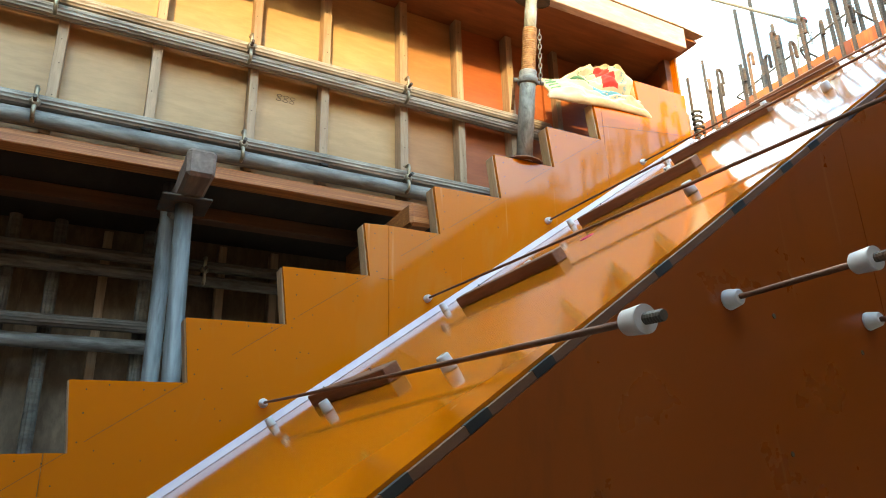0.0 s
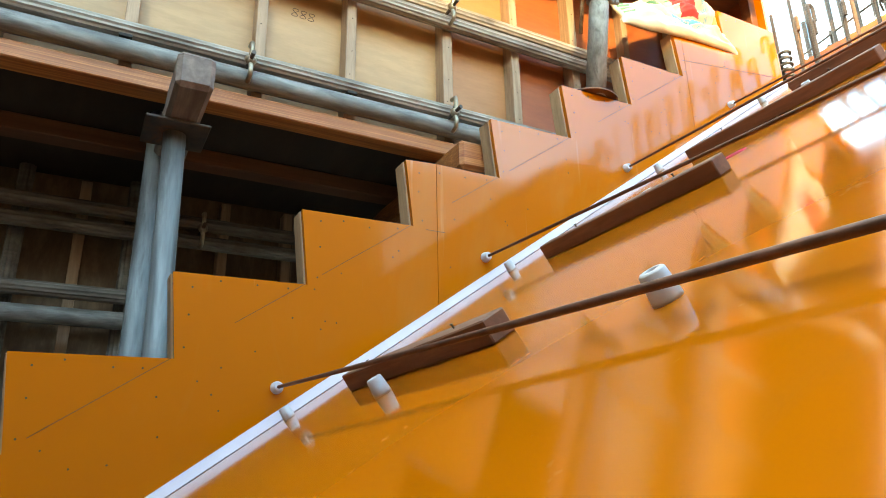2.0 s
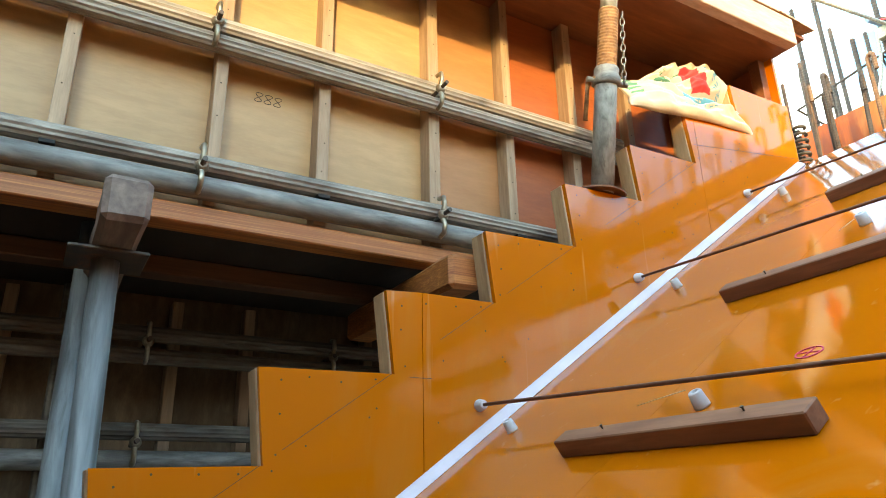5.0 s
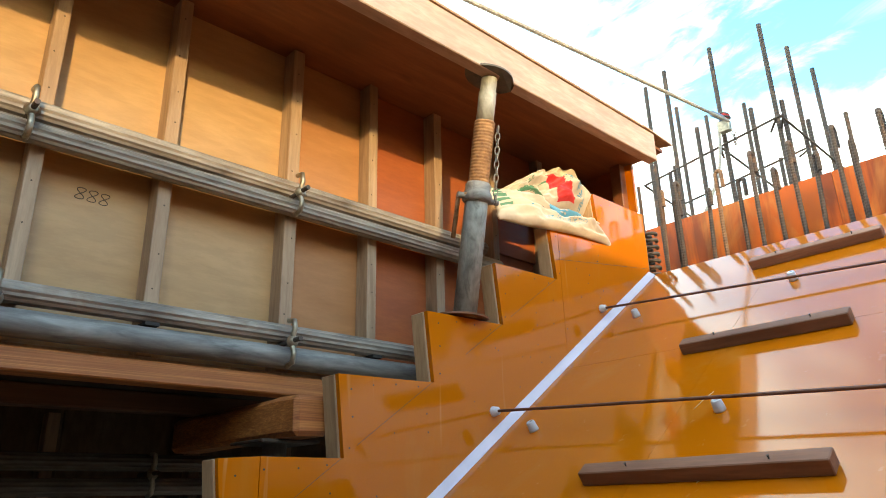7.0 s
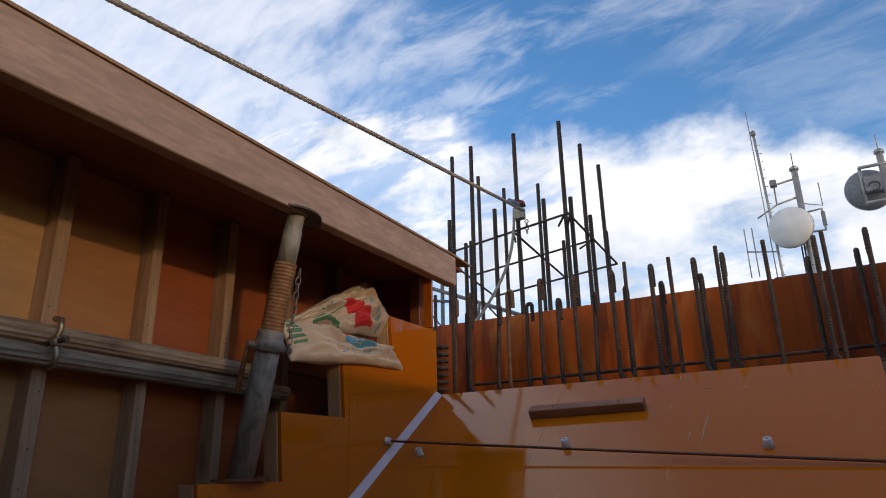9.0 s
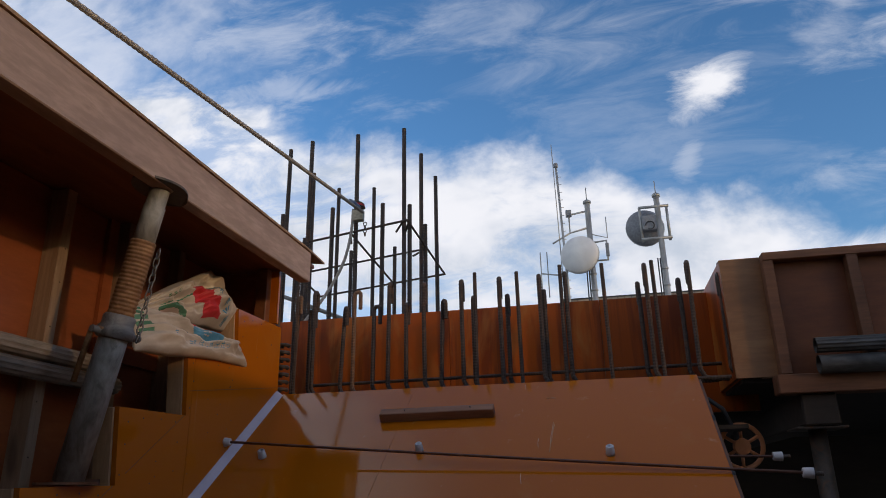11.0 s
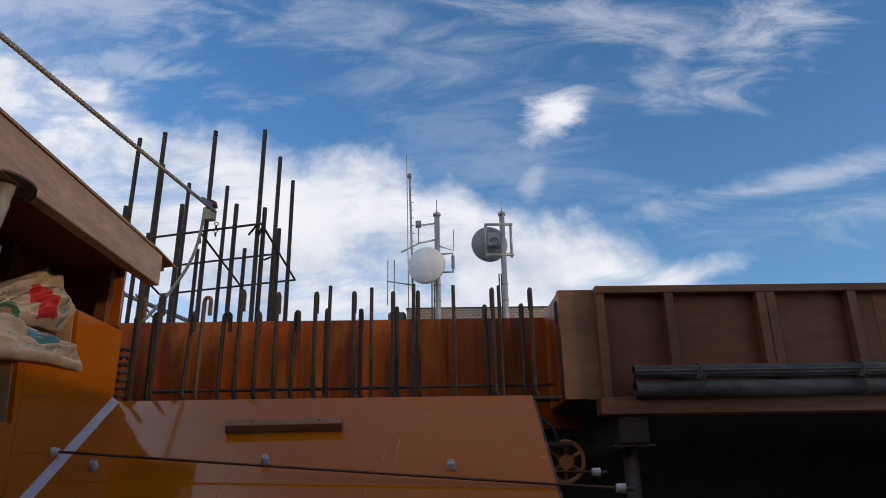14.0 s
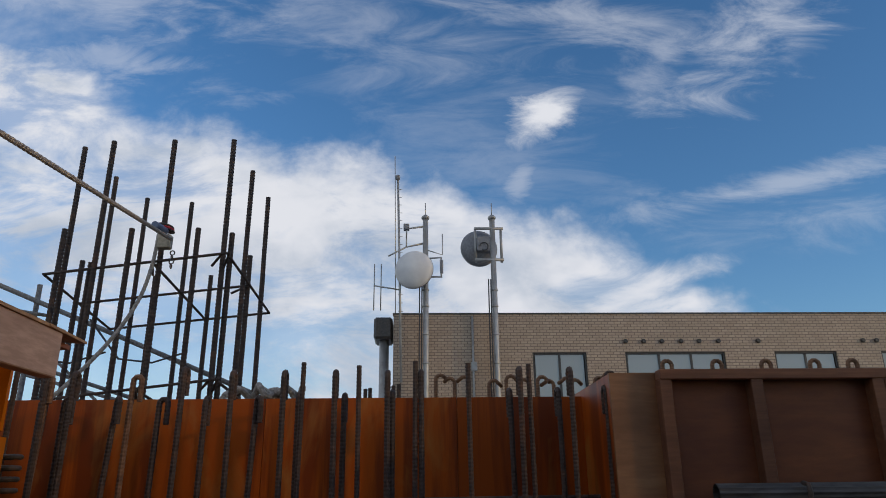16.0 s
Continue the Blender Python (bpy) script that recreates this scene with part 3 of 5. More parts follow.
for i in range(5):
    bm.faces.new((a[i], a[(i + 1) % 5], b[(i + 1) % 5], b[i]))
bmesh.ops.recalc_face_normals(bm, faces=bm.faces)
piece("fillet_strip", bm, M_STRIP, "white plastic fillet strip along the stair form corner", "fillet strip")

# ---- vertical face form below the slope's open edge ----
FACE_Y = EDGE_Y - 0.0098
face = thing("stair_face_form", "orange coated plywood wall form under the flight, shade in its colour", "formwork panel")
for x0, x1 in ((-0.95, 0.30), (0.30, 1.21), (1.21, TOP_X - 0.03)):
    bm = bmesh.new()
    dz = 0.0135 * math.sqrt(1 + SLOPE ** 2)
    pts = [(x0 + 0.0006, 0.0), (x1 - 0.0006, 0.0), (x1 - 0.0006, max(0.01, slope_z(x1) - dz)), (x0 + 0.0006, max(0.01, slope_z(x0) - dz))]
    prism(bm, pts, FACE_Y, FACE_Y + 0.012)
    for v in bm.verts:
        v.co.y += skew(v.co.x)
    part("plywood_sheet", bm, M_COAT_SHADED, face)
bm = bmesh.new()
for _ in range(22):
    x = rn.uniform(0.0, 2.3)
    z = rn.uniform(max(0.2, slope_z(x) - 0.9), slope_z(x) - 0.07)
    lathe(bm, [(0.0035, 0), (0.0030, 0.0007)], 6, pose(x, FACE_Y + skew(x), z, 90))
tagged(part("nail_heads", bm, M_PENCIL, face, "small dark nail heads"), kind="stuff")


# ---- form ties and spacer cones ----
def cone_mesh(name, r0=0.0115, r1=0.0098, h=0.023, hole=True):
    bm = bmesh.new()
    pr = [(r0, 0), (r0, 0.003), (r1, h - 0.0015), (r1 - 0.0015, h)]
    if hole:
        pr += [(0.0045, h), (0.0045, h - 0.010)]
    lathe(bm, pr, 18)
    return mesh_of(name, bm, M_PLASTIC)


CONE = cone_mesh("cone")
TIE_CONE = cone_mesh("tie_cone", 0.0125, 0.0095, 0.018, False)
END_CONE = cone_mesh("end_cone", 0.0122, 0.0110, 0.023, False)


def tie(p0, p1, label, group, sag_=True):
    """A tie rod from a cone on the form at p0 to a free end cone at p1."""
    p0, p1 = Vector(p0), Vector(p1)
    t = thing("form_tie", label, "form tie", group)
    d = (p1 - p0).normalized()
    bm = bmesh.new()
    sag = [p0.lerp(p1, i / 8) + Vector((0, 0, (-0.0015 if sag_ else 0) * math.sin(math.pi * i / 8))) for i in range(9)]
    sweep(bm, sag, 0.0035, 8)
    part("rod", bm, M_ROD, t, "rusty brown steel rod")
    c = new("cone", TIE_CONE)
    c.parent, c.matrix_basis = t, Matrix.Translation(p0 + Vector((0, 0.012, 0))) @ Vector((0, -1, 0)).to_track_quat('Z', 'Y').to_matrix().to_4x4()
    e = new("cone", END_CONE)
    e.parent, e.matrix_basis = t, Matrix.Translation(p1 + d * 0.014) @ (-d).to_track_quat('Z', 'Y').to_matrix().to_4x4()
    bm = bmesh.new()
    sweep(bm, [p1 + d * 0.012, p1 + d * 0.034], 0.0044, 10, 0.0008, 0.003)
    part("threaded_end", bm, M_BLACKSTEEL, t, "dark threaded steel end")
    return t


TIE_LABEL = "rusty steel form tie rod with white plastic cones"
for x, z, dx, dz, y_end in ((-0.30, 0.525, -0.06, -0.11, 0.468), (0.195, 0.868, -0.06, -0.11, 0.468), (0.691, 1.212, -0.068, -0.106, 0.505), (1.179, 1.547, -0.045, -0.089, 0.468),
                            (1.669, 1.887, -0.086, -0.084, 0.468), (2.174, 2.228, -0.096, -0.116, 0.468)):
    tie((x, P1Y - 0.012, z), (x + dx, y_end, z + dz), TIE_LABEL, "long form ties")
for x, z, dx, dz in ((0.903, 1.186, -0.012, -0.005), (1.168, 1.183, -0.02, -0.02), (1.40, 1.53, -0.02, -0.005), (1.86, 1.84, -0.02, -0.005), (2.352, 2.162, 0.002, -0.004), (0.42, 0.85, -0.02, 0), (-0.1, 0.5, -0.02, 0)):
    tie((x, FACE_Y + skew(x) - 0.012, z), (x + dx, 0.465, z + dz), "short steel form tie with white cones on the face form", "short form ties", False)
CONES = {-2: ((-0.31, 1.84), (-0.31, 1.40), (-0.31, 0.88)), -1: ((0.19, 1.84), (0.19, 1.40), (0.17, 0.88)), 0: ((0.70, 1.875), (0.672, 1.375), (0.680, 0.914)),
         1: ((1.188, 1.845), (1.172, 1.384), (1.17, 0.885)), 2: ((1.687, 1.835), (1.687, 1.382), (1.675, 0.885)), 3: ((2.190, 1.835), (2.198, 1.385), (2.165, 0.888))}
for row in CONES.values():
    for x, y in row:
        s_ = new("spacer_cone", CONE)
        s_.matrix_basis = on_slope(x, y)
        tagged(s_, "white plastic spacer cone on the sloping form", "spacer cone", "spacer cones")

# ---- cleats nailed on the slope ----
for x, y0, y1, turn in ((-0.08, 1.20, 1.60, 1.0), (0.33, 1.22, 1.62, -1.5), (0.731, 1.177, 1.63, -2.4), (1.103, 1.176, 1.588, -0.8), (1.515, 1.140, 1.572, 0.6), (1.930, 1.196, 1.562, 1.2), (2.340, 1.199, 1.535, 1.0)):
    c = thing("cleat", "weathered timber cleat nailed on the sloping form", "timber cleat", "cleats", at=on_slope(x, (y0 + y1) / 2, turn))
    bm = bmesh.new()
    h = (y1 - y0) / 2
    box(bm, -0.016, 0.016, -h, h, 0.0002, 0.028, 0.0018)
    part("board", bm, M_BATTEN, c)
    for yy in (-0.6 * h, 0.55 * h):
        bm = bmesh.new()
        lathe(bm, [(0.0012, 0.028), (0.0012, 0.033), (0.0025, 0.0332), (0.0025, 0.0342)], 8, pose(rn.uniform(-.006, .006), yy, 0))
        part("nail", bm, M_BLACKSTEEL, c)

# ---- beam side form with studs and walers ----
beam = thing("beam_side_form", "plywood beam side form with timber studs, seen from outside", "formwork panel")
BY = 2.21           # face of the sheets
X_SHEETS = [-1.9, -0.55, 0.645, 1.205, 1.455, 2.56]
for (x0, x1), mt in zip(zip(X_SHEETS, X_SHEETS[1:]), (M_PLY_PALE, M_PLY_PALE, M_PLY_PALE, M_PLY_MID, M_PLY_RED)):
    part("plywood_sheet", boxes((x0 + 0.0007, x1 - 0.0007, BY, BY + 0.012, 1.9572, 2.826)), mt, beam)
STUDS = (-1.7, -1.42, -1.12, -0.84, -0.55, -0.25, 0.080, 0.345, 0.651, 0.900, 1.208, 1.457, 1.704, 1.95, 2.20)
for x in STUDS:
    bm = bmesh.new()
    w = 0.0135 + 0.003 * rn.random()
    box(bm, x - w, x + w, BY - 0.050, BY - 0.0005, 1.968, 2.824, 0.0015)
    part("stud", bm, M_STUD, beam)
bm = bmesh.new()
for x in STUDS[4:]:
    for k in range(9):
        lathe(bm, [(0.0019, 0), (0.0019, 0.0006)], 6, pose(x + rn.uniform(-.006, .006), BY - 0.0502, 2.0 + 0.095 * k + rn.uniform(-.02, .02), 90))
tagged(part("nail_heads", bm, M_PENCIL, beam, "small dark nail heads"), kind="stuff")
part("bottom_rail", boxes((-1.9, 2.55, BY - 0.048, BY - 0.0006, 1.9573, 1.9672), bev=0.002), M_STUD, beam)
# the number pencilled on the sheet
bm = bmesh.new()
for i in range(3):
    x0 = 0.750 + 0.0225 * i + 0.001 * i
    z0 = 2.293 - 0.001 * i
    pts = []
    for k in range(33):
        a = 2 * math.pi * k / 32
        pts.append((x0 + 0.0085 * math.sin(2 * a) + 0.002 * math.cos(a), BY - 0.0003, z0 + 0.0125 * math.cos(a)))
    sweep(bm, pts, 0.0009, 5)
part("pencilled_number", bm, M_PENCIL, beam, "pencilled number 888")

RIB_SECTION = [1.0, 0.90, 1.0, 0.92, 1.04, 0.92, 1.0, 0.90] * 3


def waler(name, x0, x1, y, z, r, mat, label, group, section=None, along_y=False):
    bm = bmesh.new()
    a, b = ((x0, y, z), (x1, y, z)) if not along_y else ((y, x0, z), (y, x1, z))
    n = 7
    pts = [Vector(a).lerp(Vector(b), i / n) for i in range(n + 1)]
    sweep(bm, pts, r, 24 if section else 20, section=section, cap=False)
    inner = 0.86
    sweep(bm, [pts[0], pts[-1]], r * inner * (0.9 if section else 1), 16, cap=False)
    return piece(name, bm, mat, label, "pipe", group)


W_LAB = "weathered ribbed steel waler pipe along the studs"
waler("waler_pipe", -1.9, 1.865, 2.137, 2.4045, 0.0215, M_RIB, W_LAB, "walers", RIB_SECTION)
waler("waler_pipe", -1.9, 1.93, 2.137, 2.360, 0.0215, M_RIB, W_LAB, "walers", RIB_SECTION)
waler("waler_pipe", -1.9, 1.60, 2.137, 2.049, 0.0215, M_RIB, W_LAB, "walers", RIB_SECTION)
waler("round_waler_pipe", -1.9, 1.60, 2.134, 1.994, 0.0255, M_GALV, "dull grey galvanised round waler pipe", "walers")


def clamp_at(x, y, z, m=Matrix.Identity(4), mat=M_BRASS, tone="brassy"):
    """A pressed steel form clamp hooked over a pair of pipes, with its tie bolt; faces -y before m."""
    c = thing("form_clamp", tone + " steel form clamp hooked over two waler pipes", "form clamp", "form clamps", at=m @ pose(x, y, z))
    bm = bmesh.new()
    pts = [Vector((0, -0.004, 0.050)), Vector((0, -0.026, 0.046)), Vector((0, -0.030, 0.026)), Vector((0, -0.020, 0.008)), Vector((0, -0.020, -0.008)), Vector((0, -0.030, -0.026)), Vector((0, -0.026, -0.046)), Vector((0, -0.004, -0.052))]
    sweep(bm, pts, 0.0062, 10)
    part("hook", bm, mat, c)
    bm = bmesh.new()
    lathe(bm, [(0.013, 0), (0.015, 0.004), (0.010, 0.010), (0.0075, 0.014)], 14, pose(0, -0.018, 0, 90))
    part("washer", bm, mat, c)
    bm = bmesh.new()
    sweep(bm, [(0, 0.07, 0), (0, -0.056, 0.002)], 0.0048, 10, 0.0008, 0.004)
    part("bolt", bm, M_BLACKSTEEL, c, "dark threaded tie bolt")
    return c


for x in (-1.14, -0.575, 0.055, 0.618, 1.190):
    clamp_at(x, 2.112, 2.382)
for x in (-1.14, -0.575, 0.050, 0.617, 1.188):
    clamp_at(x, 2.110, 2.022)
for x in (-0.25, 0.338, 0.893, 1.447):
    bm = bmesh.new()
    box(bm, x - 0.014, x + 0.014, 2.118, 2.159, 2.0205, 2.0275)
    piece("packing_block", bm, M_BLACK, "dark wedge packed between waler pipes", "packing block", "packing blocks")

# ---- overhanging slab edge form above ----
slab = thing("slab_edge_form", "reddish plywood slab soffit form with pale timber fascia", "formwork panel")
part("plywood_sheet", boxes((-1.9, 0.55, 1.835, 2.60, 2.8275, 2.8395), (0.5515, 2.49, 1.835, 2.60, 2.8275, 2.8395)), M_SOFFIT, slab)
bm = boxes((-1.9, 2.372, 1.797, 1.834, 2.742, 2.8428), bev=0.0025)
for v in bm.verts:
    if v.co.z < 2.79:
        v.co.z -= 0.010 * (2.372 - v.co.x)
part("fascia", bm, M_FASCIA, slab, "pale pinkish timber fascia board")
part("inner_rail", boxes((-1.9, 2.36, 1.8345, 1.872, 2.785, 2.827), bev=0.002), M_SOFFIT, slab)
bm = bmesh.new()
tip = [(2.30, 1.790), (2.498, 1.80), (2.455, 1.90), (2.30, 1.92)]
for z in (2.8435, 2.8495):
    bm.faces.new([bm.verts.new((x, y, z)) for x, y in tip])
bm.verts.ensure_lookup_table()
for i in range(4):
    bm.faces.new((bm.verts[i], bm.verts[(i + 1) % 4], bm.verts[4 + (i + 1) % 4], bm.verts[4 + i]))
bmesh.ops.recalc_face_normals(bm, faces=bm.faces)
part("plywood_tip", bm, M_EDGE, slab, "projecting pale plywood corner")
part("top_sheet", boxes((-1.9, 2.372, 1.793, 2.60, 2.8432, 2.8502)), M_EDGE, slab)
# sheets added to shut out sky light behind the end post
part("end_sheet", boxes((2.478, 2.49, 2.03, 2.61, 2.0, 2.8265), (-1.9, 2.477, 2.601, 2.613, 1.97, 2.8265)), M_PLY_RED, slab)
part("end_board", boxes((2.478, 2.49, 1.958, 2.029, 2.6395, 2.8265)), M_COAT, slab, "orange coated end board")
part("end_post", boxes((2.44, 2.475, 1.985, 2.025, 2.6395, 2.826), bev=0.0015), M_SOFFIT, slab, "reddish timber end post")
part("back_sheet", boxes((1.9, 2.44, 2.196, 2.2085, 2.44, 2.8265)), M_PLY_RED, slab)

# ---- timbers below the beam form ----
piece("joist_timber", boxes((-1.9, 1.62, 2.142, 2.205, 1.9145, 1.957), bev=0.003), M_BEAM, "reddish pine joist carrying the beam form", "timber beam")
piece("soffit_board", boxes((-1.9, 2.48, 2.2055, 3.3, 1.9445, 1.9570)), M_PLY_SHADE, "plywood beam soffit board with shade in its colour", "formwork panel")
# inner joist: shade under the beam form is in its darker pine colour
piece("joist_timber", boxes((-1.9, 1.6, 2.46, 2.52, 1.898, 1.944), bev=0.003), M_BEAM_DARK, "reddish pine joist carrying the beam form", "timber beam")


def bearer(x0, x1, y0, y1, z0, z1, mt=None):
    bm = bmesh.new()
    box(bm, x0, x1, y0, y1, z0, z1, 0.010)
    bmesh.ops.subdivide_edges(bm, edges=[e for e in bm.edges if e.calc_length() > 0.2], cuts=8)
    for v in bm.verts:
        v.co += Vector((noise.noise(v.co * 9), 0, noise.noise(v.co * 9 + Vector((5, 0, 0))))) * 0.003
    piece("bearer_timber", bm, mt or M_BEARER, "weathered square timber bearer with split end grain", "timber beam", "bearers")


bearer(0.441, 0.517, 1.930, 2.62, 1.8195, 1.9005)
bearer(1.158, 1.240, 2.010, 2.62, 1.816, 1.8975, M_BEAM)


def flat_prop(x, y, z0, z1, r, m_tube, lean=(0, 0)):
    """A lower prop tube with a steel head plate."""
    p = thing("steel_prop", "grey galvanised steel prop under a timber bearer", "steel prop", "lower props")
    bm = bmesh.new()
    sweep(bm, [(x + lean[0], y + lean[1], z0), (x, y, z1 - 0.007)], r, 24)
    part("tube", bm, m_tube, p)
    bm = bmesh.new()
    box(bm, x - 0.070, x + 0.070, y - 0.07, y + 0.07, z1 - 0.0075, z1 - 0.0005, 0.002)
    for v in bm.verts:
        if abs(v.co.x - x) > 0.05:
            v.co.z += 0.006
    bmesh.ops.translate(bm, vec=(0, 0, -0.0065), verts=bm.verts)
    part("head_plate", bm, M_BLACKSTEEL, p, "bent dark steel head plate")
    return p


flat_prop(0.471, 2.15, 0.0, 1.8190, 0.0255, M_TUBE, (0.045, 0.0))
bm = bmesh.new()
sweep(bm, [(0.449, 2.32, 0.0), (0.446, 2.32, 1.944)], 0.0243, 20)
piece("support_pipe", bm, M_TUBE, "grey galvanised vertical support pipe", "pipe")
flat_prop(1.20, 2.16, 0.0, 1.8155, 0.0255, M_TUBE)

# ---- wall form in the dark space below ----
back = thing("lower_wall_form", "weathered plywood wall form in the dark space below", "formwork panel")
DY = 2.83
for x0, x1 in ((-1.9, -0.9), (-0.9, 0.05), (0.05, 0.95), (0.95, 1.9), (1.9, 2.6)):
    part("plywood_sheet", boxes((x0 + .001, x1 - .001, DY, DY + 0.012, 0.0, 1.944)), M_PLY_OLD, back)
# added so that sun can't leak through the sheet seams
part("backing", boxes((-1.9, 2.6, DY + 0.0125, DY + 0.03, 0.0, 1.944)), M_PLY_DARK, back)
for x in (-1.5, -1.2, -0.9, -0.62, -0.20, 0.298, 0.709, 0.915, 1.3, 1.6, 1.95):
    part("stud", boxes((x - 0.015, x + 0.015, DY - 0.05, DY - 0.0005, 0.0, 1.92), bev=0.0015), M_STUD, back)
for x in (-0.36, 0.003, 0.143, 0.434):
    waler_v = bmesh.new()
    sweep(waler_v, [(x, 2.735, 0.0), (x, 2.735, 1.92)], 0.0215, 24, section=RIB_SECTION)
    piece("upright_pipe", waler_v, M_RIB_SHADED, "ribbed steel upright pipe on the lower wall form", "pipe", "lower pipes")
for z, rr, mt, sec in ((1.793, 0.0215, M_RIB_SHADED, RIB_SECTION), (1.735, 0.0215, M_RIB_SHADED, RIB_SECTION), (1.545, 0.0215, M_RIB_SHADED, RIB_SECTION), (1.476, 0.0243, M_GALV, None)):
    waler("lower_waler_pipe", -1.9, 2.4, 2.665, z, rr, mt, "steel waler pipe in the dark space below", "lower pipes", sec)
for x in (-0.15, 0.62, 1.12):
    clamp_at(x, 2.640, 1.764)
    clamp_at(x, 2.640, 1.515)

# ---- adjustable prop on the step ----
prop = thing("adjustable_prop", "adjustable steel prop with rusty screw standing on a step", "steel prop", at=pose(1.600, 1.965, tread_z(4)))
TOPV = Vector((-0.016, -0.140, 2.7415 - tread_z(4)))
AX = TOPV.normalized()
XA = (Vector((0.9, -0.44, 0)) - AX * AX.dot(Vector((0.9, -0.44, 0)))).normalized()
QM = Matrix((XA, AX.cross(XA), AX)).transposed().to_4x4()
LP = TOPV.length


def prop_lathe(name, prof, mat, label="", seg=24):
    bm = bmesh.new()
    lathe(bm, prof, seg, QM)
    return part(name, bm, mat, prop, label)


def plate_mesh(z, r, tilt):
    bm = bmesh.new()
    for k in (0, 1):
        ring = []
        for i in range(28):
            a = 2 * math.pi * i / 28
            q = r * (1 + 0.24 * abs(math.cos(a)) - 0.12 * abs(math.sin(2 * a)))
            ring.append(bm.verts.new((q * math.cos(a), 0.80 * q * math.sin(a), z + 0.005 * k + 0.007 * (math.cos(a) > 0.9) * tilt)))
        bm.faces.new(ring if k else ring[::-1])
    bm.verts.ensure_lookup_table()
    for i in range(28):
        bm.faces.new((bm.verts[i], bm.verts[(i + 1) % 28], bm.verts[28 + (i + 1) % 28], bm.verts[28 + i]))
    return bm


M_PLATE = metal("rusty_plate", (0.085, 0.030, 0.012), (0.20, 0.080, 0.032), 0.6, 0.3, 40.0)
part("base_plate", plate_mesh(0.0005, 0.064, 1), M_PLATE, prop, "rusty steel base plate")
bm = plate_mesh(-0.0055, 0.066, -1)
bmesh.ops.transform(bm, matrix=Matrix.Translation(TOPV - Vector((0, 0, 0.0005))), verts=bm.verts)
part("head_plate", bm, M_BLACKSTEEL, prop, "dark steel head plate with bent rim")
prop_lathe("outer_tube", [(0.0300, 0.006), (0.0300, 0.318), (0.0285, 0.322)], M_PROP)
prop_lathe("collar", [(0.034, 0.300), (0.0385, 0.304), (0.0385, 0.322), (0.033, 0.330), (0.0335, 0.346), (0.030, 0.352)], M_GALV, "worn steel collar nut")
thread = [(0.0255, 0.350)]
for i in range(19):
    z = 0.352 + i * 0.0088
    thread += [(0.0258, z), (0.0278, z + 0.003), (0.0278, z + 0.005), (0.0258, z + 0.0082)]
prop_lathe("screw_thread", thread, M_RUST, "rusty orange screw thread")
prop_lathe("inner_tube", [(0.0235, 0.50), (0.0235, 0.60), (0.0215, 0.603), (0.0215, LP - 0.006)], M_PROP)
bm = bmesh.new()
sweep(bm, [QM @ Vector((-0.052, 0, 0.20)), QM @ Vector((-0.050, 0, 0.315)), QM @ Vector((-0.02, -0.02, 0.318))], 0.006, 8)
part("nut_handle", bm, M_RUST, prop)
bm = bmesh.new()
sweep(bm, [QM @ Vector((-0.055, -0.01, 0.312)), QM @ Vector((0.062, 0.012, 0.312))], 0.0075, 10)
part("pin", bm, M_GALV, prop)
for i in range(11):
    bm = bmesh.new()
    zc = 0.315 + 0.0185 * i
    ax1 = Vector((0, 0, 1))
    ax2 = Vector((1, 0, 0)) if i % 2 else Vector((0, 1, 0))
    ctr = Vector((0.046 - 0.0012 * i, -0.012, zc))
    pts = [QM @ (ctr + ax1 * (0.0125 * math.cos(a)) + ax2 * (0.0062 * math.sin(a))) for a in [2 * math.pi * j / 10 for j in range(11)]]
    sweep(bm, pts, 0.0017, 6)
    part("chain_link", bm, M_GALV, prop)

